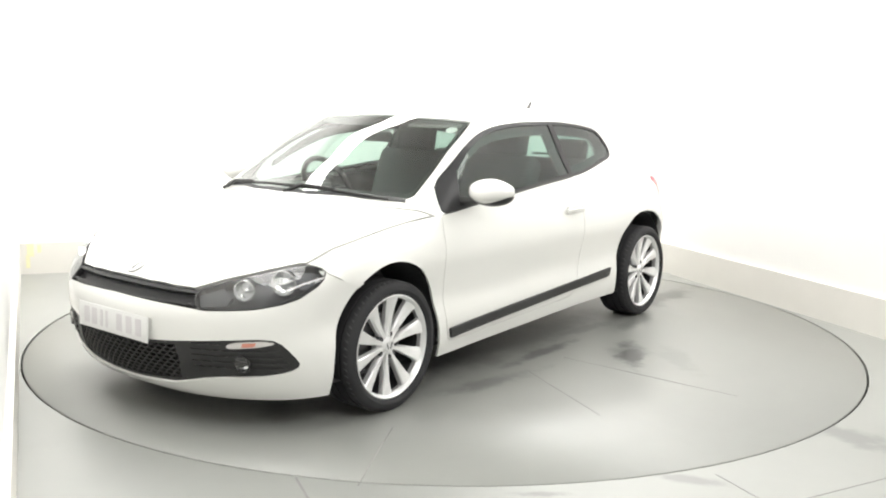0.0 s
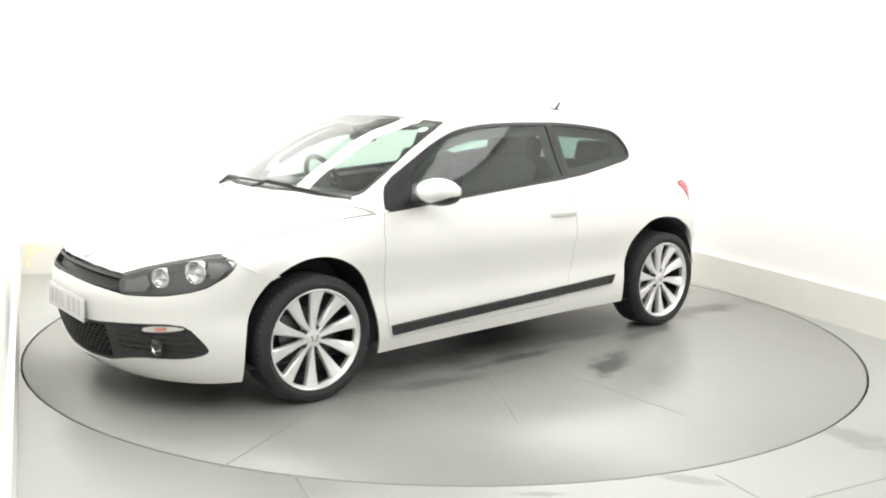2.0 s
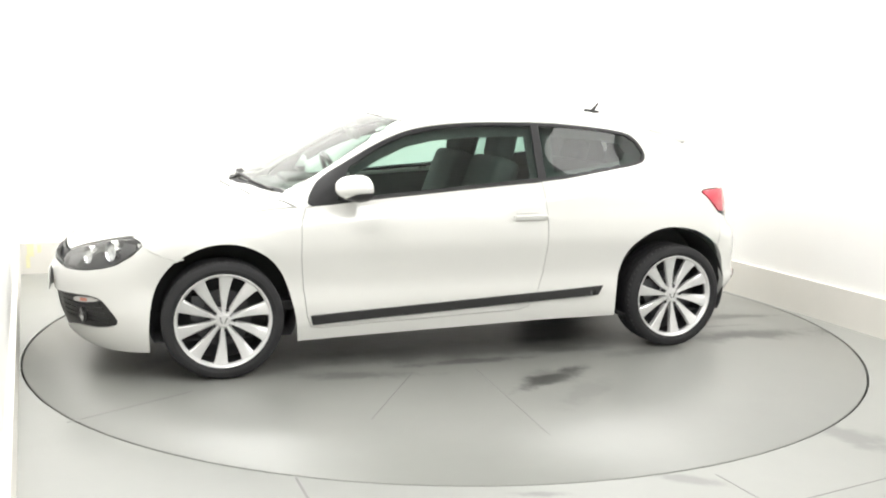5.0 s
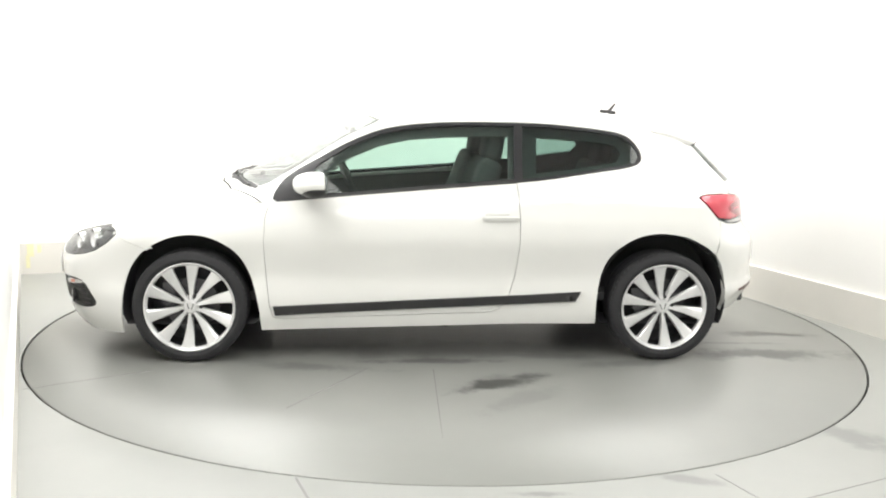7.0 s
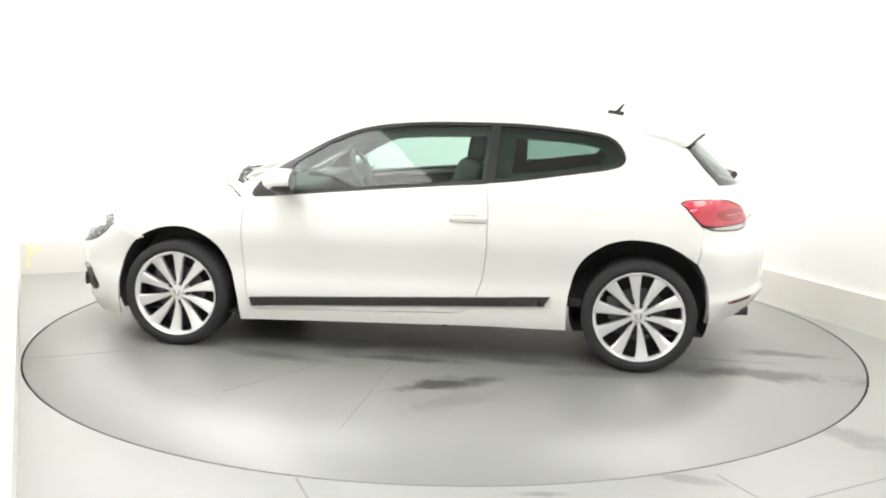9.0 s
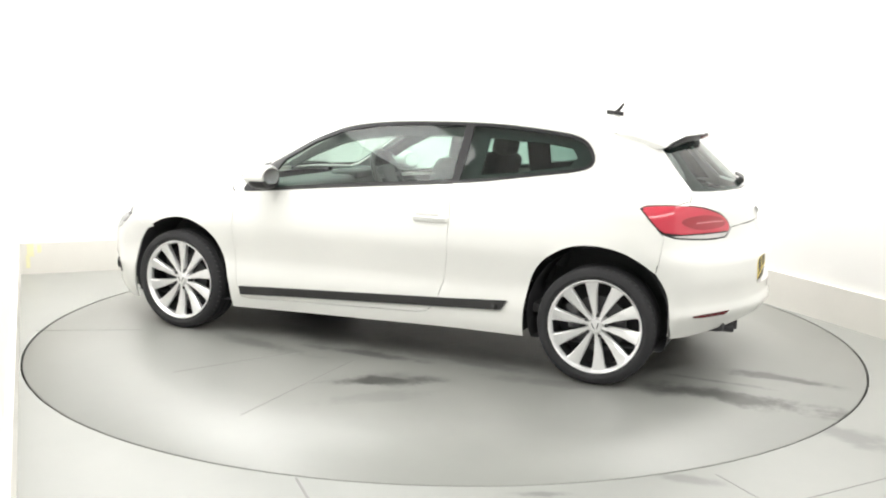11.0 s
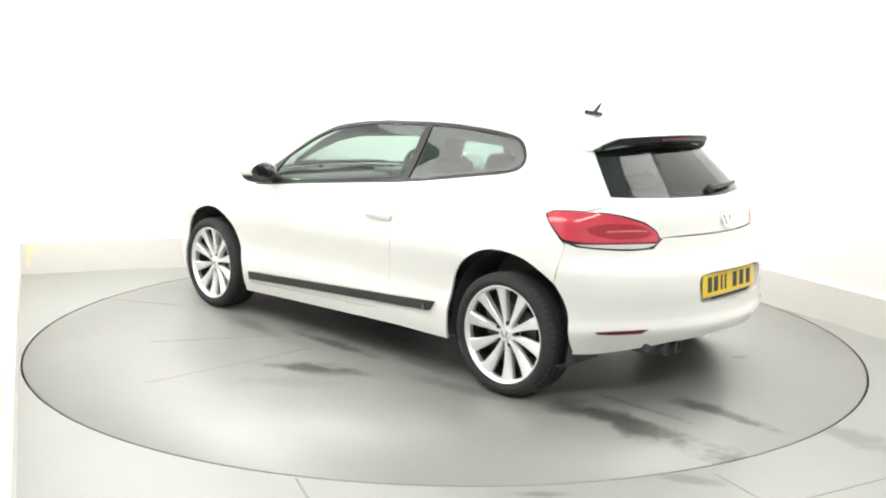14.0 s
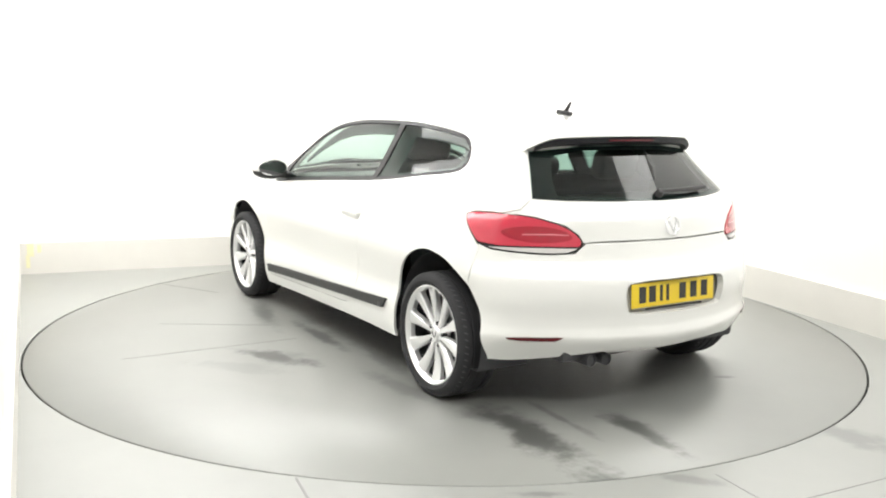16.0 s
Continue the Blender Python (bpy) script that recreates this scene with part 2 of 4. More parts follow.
def build_room():
    seg, gap, far = 160, 0.011, 14.0
    verts, faces = [], []
    for i in range(seg):
        t = 2 * math.pi * i / seg
        for r in (DISC_R + gap, 3.2, far):
            verts.append((r * math.cos(t), r * math.sin(t), 0.0))
        verts.append(((DISC_R + gap) * math.cos(t), (DISC_R + gap) * math.sin(t), -0.06))
    for i in range(seg):
        a, b = 4 * i, 4 * ((i + 1) % seg)
        faces += [(a, a + 1, b + 1, b), (a + 1, a + 2, b + 2, b + 1), (a + 3, a, b, b + 3)]
    tagged(mesh_object("floor", verts, faces, FLOOR, smooth=False), "worn pale grey painted floor, stained", "floor", kind="structure")
    pit = lathe([(0.01, -0.058), (DISC_R + 0.05, -0.058)], 96, "z")
    tagged(part("platform_pit", pit, GAP, None), "dark narrow pit under the round platform", "pit", kind="structure")
    # fine joints in the fixed floor
    for p, q, w in (((-0.548, -2.402), (-0.40, -2.76), 0.009), ((1.06, -2.29), (1.20, -2.60), 0.006), ((1.30, -2.51), (2.2, -2.04), 0.005)):
        d = Vector((q[0] - p[0], q[1] - p[1], 0))
        n = Vector((-d.y, d.x, 0)).normalized() * w / 2
        c = [Vector((*p, 0)) + n, Vector((*p, 0)) - n, Vector((*q, 0)) - n, Vector((*q, 0)) + n]
        slab("floor_joint", c, 0.0, 0.0012, SEAM, "thin dark joint in the floor", "joint")
    t = 0.12
    lf, ln = left_a(BACK), left_a(-3.4)
    slab("wall_back", [room(lf - t, BACK), room(RIGHT + t, BACK), room(RIGHT + t, BACK + t), room(lf - t, BACK + t)], 0.0, TALL, WALL,
         "plain bright white studio wall", "wall")
    slab("wall_right", [room(RIGHT, BACK), room(RIGHT, -8.0), room(RIGHT + t, -8.0), room(RIGHT + t, BACK)], 0.0, TALL, WALL,
         "plain bright white studio wall", "wall")
    slab("wall_left", [room(lf, BACK), room(ln, -3.4), room(ln - t, -3.4), room(lf - t, BACK)], 0.0, TALL, WALL,
         "plain bright white studio wall", "wall")
    slab("wall_return", [room(ln - t, -3.4), room(ln - t, -3.4 + t), room(-4.2, -3.4 + t), room(-4.2, -3.4)], 0.0, TALL, WALL,
         "plain white wall behind the viewer", "wall")
    slab("wall_side", [room(-4.2, -3.4 + t), room(-4.2, -8.0), room(-4.2 - t, -8.0), room(-4.2 - t, -3.4 + t)], 0.0, TALL, WALL,
         "plain white wall behind the viewer", "wall")
    slab("wall_front", [room(-4.3, -8.0), room(RIGHT + t, -8.0), room(RIGHT + t, -8.0 - t), room(-4.3, -8.0 - t)], 0.0, TALL, WALL,
         "plain white wall behind the viewer", "wall")
    slab("ceiling", [room(-4.4, BACK + t), room(RIGHT + t, BACK + t), room(RIGHT + t, -8.2), room(-4.4, -8.2)], TALL, TALL + 0.1, WALL,
         "plain white studio ceiling", "ceiling")
    # low kerbs along the walls
    k = 0.03
    slab("kerb_back", [room(lf + 0.002, BACK - k), room(RIGHT, BACK - k), room(RIGHT, BACK - 0.001), room(lf, BACK - 0.001)], 0.0, KERB_H, KERB,
         "low cream painted kerb along the wall", "kerb")
    slab("kerb_right", [room(RIGHT - k, BACK - k - 0.002), room(RIGHT - k, -8.0), room(RIGHT - 0.001, -8.0), room(RIGHT - 0.001, BACK - k - 0.002)], 0.0, KERB_H, KERB,
         "low cream painted kerb along the wall", "kerb")
    slab("kerb_left", [room(lf + k, BACK - k - 0.002), room(ln + k, -3.4), room(ln + 0.001, -3.4), room(lf + 0.001, BACK - k - 0.002)], 0.0, KERB_H, KERB,
         "low cream painted kerb along the wall", "kerb")
    # a worn yellow mark at the end of the back kerb
    bm = bmesh.new()
    m0 = Matrix.Translation(room(0, 0)) @ Matrix.Rotation(ROOM_TURN, 4, "Z")
    for a, z, w, h in ((0.075, 0.19, 0.05, 0.10), (0.055, 0.10, 0.03, 0.10), (0.14, 0.20, 0.03, 0.06)):
        add_box(bm, (w, 0.002, h), m0 @ Matrix.Translation((lf + 0.03 + a, BACK - k - 0.001, z)))
    tagged(part("kerb_marking", bm, YELLOW, None, smooth=False), "worn yellow paint marks on the kerb end", "marking", kind="structure")


def build_platform():
    seg = 160
    prof = [(0.02, 0.0), (0.8, 0.0), (1.6, 0.0), (DISC_R - 0.004, 0.0), (DISC_R, -0.004), (DISC_R, -0.05)]
    top = new("turntable")
    tagged(top, "round pale grey painted turntable platform set flush in the floor", "turntable")
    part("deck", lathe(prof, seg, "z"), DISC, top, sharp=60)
    part("deck_rim", lathe([(DISC_R + 0.0005, -0.0045), (DISC_R + 0.003, -0.006), (DISC_R + 0.003, -0.055)], seg, "z"), GAP, top, "dark edge strip of the platform")
    for p, q, w in (((0.50, 0.95), (0.86, 1.56), 0.007), ((1.60, 0.95), (2.14, 1.25), 0.006), ((0.14, 0.95), (0.17, 1.95), 0.005)):
        d = Vector((q[0] - p[0], q[1] - p[1], 0))
        m = Matrix.Translation(((p[0] + q[0]) / 2, (p[1] + q[1]) / 2, 0.0005)) @ Matrix.Rotation(math.atan2(d.y, d.x), 4, "Z")
        part("deck_seam", box((d.length, w, 0.001), m), SEAM, top, smooth=False)
    return top
# ---- body surface of the car: an implicit form, x forward, y to its left, z up ----
def smooth_curve(points):
    """A smooth monotone curve through points, straight beyond its ends."""
    px, py = (np.array(a, float) for a in zip(*sorted(points)))
    h, d = np.diff(px), np.diff(py) / np.diff(px)
    m = np.concatenate([[d[0]], np.zeros(len(d) - 1), [d[-1]]])
    for i in range(1, len(d)):
        if d[i - 1] * d[i] > 0:
            w1, w2 = 2 * h[i] + h[i - 1], h[i] + 2 * h[i - 1]
            m[i] = (w1 + w2) / (w1 / d[i - 1] + w2 / d[i])

    def value(q):
        q = np.asarray(q, float)
        i = np.clip(np.searchsorted(px, q) - 1, 0, len(d) - 1)
        t = np.clip((q - px[i]) / h[i], 0, 1)
        v = (py[i] * (1 + 2 * t) * (1 - t) ** 2 + h[i] * m[i] * t * (1 - t) ** 2
             + py[i + 1] * t * t * (3 - 2 * t) + h[i] * m[i + 1] * t * t * (t - 1))
        return v + np.where(q < px[0], (q - px[0]) * m[0], 0) + np.where(q > px[-1], (q - px[-1]) * m[-1], 0)
    return value


top_line = smooth_curve([(-2.1, 1.07), (-1.62, 1.252), (-1.4, 1.308), (-1.1, 1.355), (-0.7, 1.382), (-0.35, 1.386), (-0.05, 1.381),
                         (0.12, 1.372), (0.28, 1.347), (0.45, 1.282), (0.8, 1.103), (1.08, 0.972), (1.2, 0.928), (1.36, 0.890), (1.6, 0.828),
                         (1.8, 0.762), (1.95, 0.697), (2.05, 0.645), (2.2, 0.56)])
front_line = smooth_curve([(0.1, 1.98), (0.15, 2.05), (0.2, 2.09), (0.3, 2.125), (0.4, 2.137), (0.5, 2.14), (0.57, 2.128), (0.63, 2.10), (0.7, 2.05)])
rear_line = smooth_curve([(0.15, 1.86), (0.22, 1.95), (0.3, 2.005), (0.35, 2.040), (0.388, 2.060), (0.415, 2.046), (0.47, 2.044), (0.55, 2.052), (0.63, 2.045), (0.72, 1.985), (0.8, 1.965), (0.9, 1.945),
                          (0.955, 1.90), (1.0, 1.855), (1.1, 1.75), (1.2, 1.645), (1.27, 1.585)])
waist = smooth_curve([(-2.1, 0.80), (-1.75, 0.852), (-1.3, 0.893), (-0.9, 0.882), (-0.3, 0.872), (0.4, 0.872), (0.9, 0.880), (1.3, 0.893), (1.6, 0.878),
                      (1.8, 0.842), (2.1, 0.76)])
flank = smooth_curve([(0.1, 0.055), (0.18, 0.030), (0.26, 0.012), (0.34, 0.010), (0.46, 0.026), (0.56, 0.017), (0.66, 0.004), (0.74, 0.012), (0.82, 0.034),
                      (0.88, 0.050), (1.0, 0.09), (1.3, 0.22)])
cabin = smooth_curve([(-2.0, 0.585), (-1.5, 0.66), (-1.2, 0.712), (-0.7, 0.762), (0.0, 0.790), (0.8, 0.785), (1.2, 0.76), (2.0, 0.74)])


def smooth_max(a, b, k):
    h = np.maximum(k - np.abs(a - b), 0) / k
    return np.maximum(a, b) + h * h * k / 4


def body(x, y, z):
    """Negative inside the car's outer skin, positive outside, about in metres."""
    ay = np.sqrt(y * y + 1e-6)
    bow = (0.10 + 0.20 * np.clip((x - 0.3) / 0.6, 0, 1)) * np.clip((x + 0.1) / 0.4, 0, 1) * np.clip((1.42 - x) / 0.32, 0, 1)
    crown = 0.11 + 0.05 * np.clip((0.4 - x) / 0.6, 0, 1)
    top = (z - top_line(x + bow * y * y) + crown * y * y) * 0.92
    haunch = np.clip((-0.2 - x) / 1.1, 0, 1) * 0.03 * np.log1p(np.exp((1.03 - z) / 0.03))
    side = smooth_max(ay - waist(x) + flank(z), (ay - cabin(x) + 0.55 * (z - 0.95) - haunch) * 0.88, 0.035)
    front = (x - front_line(z) + 0.30 * y * y + 0.27 * y ** 4) * 0.9
    rear = (-x - rear_line(z) + 0.47 * y * y + 0.12 * y ** 6) * 0.85
    f = smooth_max(side, top, 0.07)
    f = smooth_max(f, front, 0.10)
    f = smooth_max(f, rear, 0.07)
    return smooth_max(f, 0.13 - z, 0.03)


def on_body(start, way, reach=2.8):
    """The places where rays from inside (start) along way leave the skin."""
    lo, hi = np.zeros(len(start)), np.full(len(start), reach)
    for _ in range(34):
        mid = (lo + hi) / 2
        p = start + way * mid[:, None]
        inside = body(p[:, 0], p[:, 1], p[:, 2]) < 0
        lo, hi = np.where(inside, mid, lo), np.where(inside, hi, mid)
    return start + way * lo[:, None]


def outward(p):
    """Unit normals of the skin."""
    e, g = 0.004, []
    for i in range(3):
        d = np.zeros(3)
        d[i] = e
        a, b = p + d, p - d
        g.append(body(a[:, 0], a[:, 1], a[:, 2]) - body(b[:, 0], b[:, 1], b[:, 2]))
    g = np.stack(g, 1)
    return g / np.maximum(np.linalg.norm(g, axis=1), 1e-9)[:, None]


# ---- panels cut from the skin ----
from mathutils.geometry import delaunay_2d_cdt


class Section:
    """Looks at the skin from a lengthwise axis: coordinates are x and the angle round it."""
    def flat(self, p):
        a = np.arctan2(p[:, 2] - 0.5, p[:, 1])
        return np.stack([p[:, 0], np.where(a < -math.pi / 2, a + 2 * math.pi, a) * 0.72], 1)

    def solid(self, q):
        a, zero = q[:, 1] / 0.72, np.zeros(len(q))
        return on_body(np.stack([q[:, 0], zero, zero + 0.5], 1), np.stack([zero, np.cos(a), np.sin(a)], 1))


class Turned:
    """Looks at the nose (end = 1) or the tail (end = -1) from an upright axis."""
    def __init__(self, end):
        self.end = end

    def flat(self, p):
        return np.stack([np.arctan2(p[:, 1], (p[:, 0] - self.end) * self.end), p[:, 2]], 1)

    def solid(self, q):
        zero = np.zeros(len(q))
        return on_body(np.stack([zero + self.end, zero, q[:, 1]], 1), np.stack([np.cos(q[:, 0]) * self.end, np.sin(q[:, 0]), zero], 1))


SIDES, NOSE, TAIL = Section(), Turned(1.0), Turned(-1.0)


def at_side(points):
    """Places on the left flank from (x, z)."""
    q = np.array(points, float)
    zero = np.zeros(len(q))
    return on_body(np.stack([q[:, 0], zero, q[:, 1]], 1), np.stack([zero, zero + 1, zero], 1))


def at_top(points):
    """Places on the upper skin from (x, y)."""
    q = np.array(points, float)
    zero = np.zeros(len(q))
    return on_body(np.stack([q[:, 0], q[:, 1], zero + 0.5], 1), np.stack([zero, zero, zero + 1], 1))


def at_end(points, end):
    """Places on the nose or tail from (y, z)."""
    q = np.array(points, float)
    zero = np.zeros(len(q))
    return on_body(np.stack([zero + end, q[:, 0], q[:, 1]], 1), np.stack([zero + end, zero, zero], 1))


def mirrored(p):
    return np.array(p) * np.array([1, -1, 1])


def both_halves(half):
    """A closed outline from its left half, which runs from the middle plane to the middle plane."""
    half = np.array(half)
    return np.concatenate([half, mirrored(half)[::-1]])


def rounded(poly, times=2):
    p = np.array(poly, float)
    for _ in range(times):
        n = np.roll(p, -1, 0)
        p = np.stack([0.75 * p + 0.25 * n, 0.25 * p + 0.75 * n], 1).reshape(-1, p.shape[1])
    return p


def resampled(poly, step):
    out = []
    for a, b in zip(poly, np.roll(poly, -1, 0)):
        k = max(1, int(math.ceil(np.linalg.norm(b - a) / step)))
        out += [a + (b - a) * i / k for i in range(k)]
    out = np.array(out)
    keep = np.linalg.norm(out - np.roll(out, 1, 0), axis=1) > 1e-5
    return out[keep]


def grown(poly, d):
    """A flat outline moved outwards by d."""
    e = np.roll(poly, -1, 0) - np.roll(poly, 1, 0)
    n = np.stack([e[:, 1], -e[:, 0]], 1) / np.maximum(np.linalg.norm(e, axis=1), 1e-9)[:, None]
    area = np.sum(poly[:, 0] * np.roll(poly[:, 1], -1) - np.roll(poly[:, 0], -1) * poly[:, 1])
    return poly + n * (d if area > 0 else -d)


def inside(q, poly):
    x, y = q[:, 0], q[:, 1]
    hit = np.zeros(len(q), bool)
    for (x0, y0), (x1, y1) in zip(poly, np.roll(poly, -1, 0)):
        cross = ((y0 > y) != (y1 > y)) & (x < (x1 - x0) * (y - y0) / (y1 - y0 + 1e-12) + x0)
        hit ^= cross
    return hit


def cut_sheet(outline, view, holes=(), off=0.0, rim=0.012, step=0.028, grow=0.0):
    """Vertices and faces of a piece of the skin inside an outline of places, with its edges turned in by rim."""
    edge_step = step * 0.6
    polys = [grown(resampled(view.flat(np.array(outline)), edge_step), grow)]
    polys += [grown(resampled(view.flat(np.array(h)), edge_step), g) for h, g in holes]
    lo, hi = polys[0].min(0), polys[0].max(0)
    gx, gy = np.meshgrid(np.arange(lo[0], hi[0], step), np.arange(lo[1], hi[1], step))
    gx = gx + (np.arange(gx.shape[0])[:, None] % 2) * step / 2
    grid = np.stack([gx.ravel(), gy.ravel()], 1)
    ok = inside(grid, polys[0])
    for h in polys[1:]:
        ok &= ~inside(grid, h)
    grid = grid[ok]
    rims = np.concatenate(polys)
    near = np.concatenate([np.min(np.sum((c[:, None] - rims[None]) ** 2, 2), 1) for c in np.array_split(grid, max(1, len(grid) // 400))]) if len(grid) else np.zeros(0)
    grid = grid[near > (step * 0.5) ** 2]
    verts, edges = [tuple(p) for p in rims] + [tuple(p) for p in grid], []
    k = 0
    for p in polys:
        edges += [(k + i, k + (i + 1) % len(p)) for i in range(len(p))]
        k += len(p)
    v2, _, faces, *_ = delaunay_2d_cdt([Vector(v) for v in verts], edges, [], 0, 1e-6)
    v2 = np.array([tuple(v) for v in v2])
    faces = np.array([f for f in faces if len(f) == 3])
    mid = v2[faces].mean(1)
    ok = inside(mid, polys[0])
    for h in polys[1:]:
        ok &= ~inside(mid, h)
    faces = faces[ok]
    p = view.solid(v2)
    n = outward(p)
    outer = p + n * off
    # all faces look outwards
    f = outer[faces]
    flip = np.sum(np.cross(f[:, 1] - f[:, 0], f[:, 2] - f[:, 0]) * n[faces[:, 0]], 1) < 0
    faces[flip] = faces[flip][:, ::-1]
    verts, out = list(outer), [tuple(t) for t in faces]
    if rim:
        seen = {}
        for a, b, c in out:
            for e in ((a, b), (b, c), (c, a)):
                seen[e] = True
        border = [e for e in seen if (e[1], e[0]) not in seen]
        low = {}
        for i in {i for e in border for i in e}:
            low[i] = len(verts)
            verts.append(outer[i] - n[i] * rim)
        out += [(b, a, low[a], low[b]) for a, b in border]
    return np.array(verts), out


def sheet(name, parent, mat, outline, view, label="", flip=False, **more):
    v, f = cut_sheet(outline, view, **more)
    if flip:
        v, f = mirrored(v), [t[::-1] for t in f]
    return mesh_object(name, v, f, mat, parent, label)


# ---- outlines of the panels, all on the left half ----
WINDOW = [(0.858, 0.862), (0.838, 0.925), (0.775, 1.0), (0.604, 1.095), (0.446, 1.18), (0.289, 1.242), (0.133, 1.271), (-0.023, 1.285), (-0.178, 1.291),
          (-0.333, 1.292), (-0.488, 1.292), (-0.643, 1.288), (-0.798, 1.275), (-0.952, 1.26), (-1.09, 1.238), (-1.155, 1.199), (-1.198, 1.125), (-1.18, 1.078),
          (-1.10, 1.055), (-0.95, 1.035), (-0.798, 1.014), (-0.646, 0.992), (-0.494, 0.977), (-0.187, 0.952), (0.121, 0.927), (0.431, 0.901), (0.743, 0.872)]
DOOR_GLASS = [(0.70, 0.893), (0.62, 1.055), (0.446, 1.158), (0.289, 1.222), (0.133, 1.253), (-0.023, 1.269), (-0.178, 1.276), (-0.33, 1.277), (-0.462, 1.277), (-0.448, 0.994),
              (-0.187, 0.971), (0.121, 0.945), (0.431, 0.919)]
REAR_GLASS = [(-0.512, 1.276), (-0.643, 1.273), (-0.798, 1.261), (-0.952, 1.246), (-1.085, 1.224), (-1.143, 1.187), (-1.180, 1.122), (-1.16, 1.088), (-1.10, 1.070), (-0.95, 1.050),
              (-0.798, 1.029), (-0.646, 1.007), (-0.496, 0.993)]
ARCH_F = [(1.645, 0.150), (1.637, 0.316), (1.606, 0.468), (1.527, 0.588), (1.409, 0.658), (1.292, 0.682), (1.177, 0.668), (1.061, 0.605), (0.989, 0.5),
          (0.935, 0.316), (0.915, 0.168)]
ARCH_R = [(-0.908, 0.205), (-0.912, 0.325), (-0.929, 0.434), (-0.957, 0.538), (-1.008, 0.61), (-1.098, 0.672), (-1.177, 0.698), (-1.269, 0.706), (-1.398, 0.688),
          (-1.496, 0.640), (-1.566, 0.588), (-1.611, 0.519), (-1.635, 0.44), (-1.649, 0.280)]


def eased(points, times=2):
    """An open line with its corners cut."""
    p = [np.array(q, float) for q in points]
    for _ in range(times):
        q = [p[0]]
        for u, v in zip(p, p[1:]):
            q += [0.75 * u + 0.25 * v, 0.25 * u + 0.75 * v]
        p = q + [p[-1]]
    return [tuple(q) for q in p]


def widened(points, centre, d):
    """An arch line moved outwards from its centre, but not at its feet."""
    out = []
    for x, z in points:
        v = np.array([x - centre[0], z - centre[1]])
        w = min(1.0, max(0.0, (z - 0.22) / 0.15))
        out.append(tuple(np.array([x, z]) + v / np.linalg.norm(v) * d * w))
    return out


ARCH_F, ARCH_R = widened(ARCH_F, (1.289, 0.32), 0.012), widened(ARCH_R, (-1.285, 0.33), 0.008)
FRONT_ARCH = eased(ARCH_F)
ARCH_F_BODY, ARCH_F_NOSE = [q for q in FRONT_ARCH if q[0] < 1.49], [q for q in FRONT_ARCH if q[0] > 1.51]
ARCH_R_BODY, ARCH_R_TAIL = eased(ARCH_R[:11]), eased(ARCH_R[10:])
DOOR = [(0.868, 0.30), (0.885, 0.45), (0.895, 0.62), (0.89, 0.777), (0.866, 0.858), (0.743, 0.868), (0.431, 0.897), (0.121, 0.923), (-0.187, 0.948), (-0.462, 0.969),
        (-0.474, 0.80), (-0.472, 0.62), (-0.452, 0.46), (-0.41, 0.335), (-0.36, 0.285), (-0.30, 0.272), (0.3, 0.252), (0.80, 0.236), (0.85, 0.245)]
HOOD_SIDE = [(1.705, 0.723), (1.574, 0.768), (1.36, 0.806), (1.20, 0.826), (1.05, 0.843), (0.96, 0.852)]
LAMP_TOP = [(2.020, 0.421, 0.614), (1.941, 0.526, 0.653), (1.817, 0.665, 0.695), (1.722, 0.755, 0.721), (1.668, 0.810, 0.717), (1.655, 0.836, 0.694)]
LAMP_LOW = [(1.712, 0.834, 0.637), (1.790, 0.805, 0.591), (1.848, 0.767, 0.571), (1.929, 0.687, 0.551), (1.996, 0.591, 0.543), (2.038, 0.506, 0.539), (2.053, 0.464, 0.543)]
SLOT_TOP, SLOT_LOW = [(0.0, 0.617), (0.15, 0.614), (0.292, 0.611), (0.421, 0.613)], [(0.464, 0.543), (0.369, 0.549), (0.175, 0.556), (0.0, 0.560)]
LOW_GRILLE = [(0.0, 0.380), (0.22, 0.386), (0.345, 0.396), (0.43, 0.405), (0.592, 0.420), (0.70, 0.428), (0.745, 0.422), (0.768, 0.403), (0.785, 0.375), (0.802, 0.338), (0.808, 0.315), (0.804, 0.298), (0.788, 0.284), (0.76, 0.274), (0.711, 0.264), (0.57, 0.254), (0.472, 0.238), (0.318, 0.200), (0.1, 0.184), (0.0, 0.183)]
TAIL_LAMP = [(-1.471, 0.812, 0.905), (-1.50, 0.787, 0.919), (-1.60, 0.755, 0.923), (-1.689, 0.696, 0.920), (-1.75, 0.622, 0.908), (-1.823, 0.517, 0.872), (-1.855, 0.465, 0.83),
             (-1.868, 0.452, 0.797), (-1.860, 0.492, 0.752), (-1.80, 0.602, 0.746), (-1.709, 0.724, 0.754), (-1.64, 0.79, 0.764), (-1.59, 0.827, 0.785), (-1.527, 0.836, 0.848)]
GATE_SIDE = [(-1.500, 0.508, 1.192), (-1.59, 0.562, 1.09), (-1.688, 0.62, 0.978), (-1.69, 0.665, 0.935)]
LAMP_FRONT = [(-1.64, 0.738, 0.923), (-1.50, 0.789, 0.920), (-1.471, 0.812, 0.904), (-1.527, 0.836, 0.848), (-1.585, 0.829, 0.785)]
SCREEN_HALF = [(0.350, 0.0), (0.343, 0.3), (0.305, 0.50), (0.285, 0.556), (0.57, 0.612), (0.80, 0.652), (0.893, 0.667), (0.935, 0.655), (1.03, 0.47), (1.125, 0.2), (1.145, 0.0)]
COWL = [(1.22, 0.0), (1.19, 0.25), (1.11, 0.52), (0.99, 0.715)]
ROOF_END = [(-1.565, 0.0), (-1.55, 0.25), (-1.515, 0.42)]


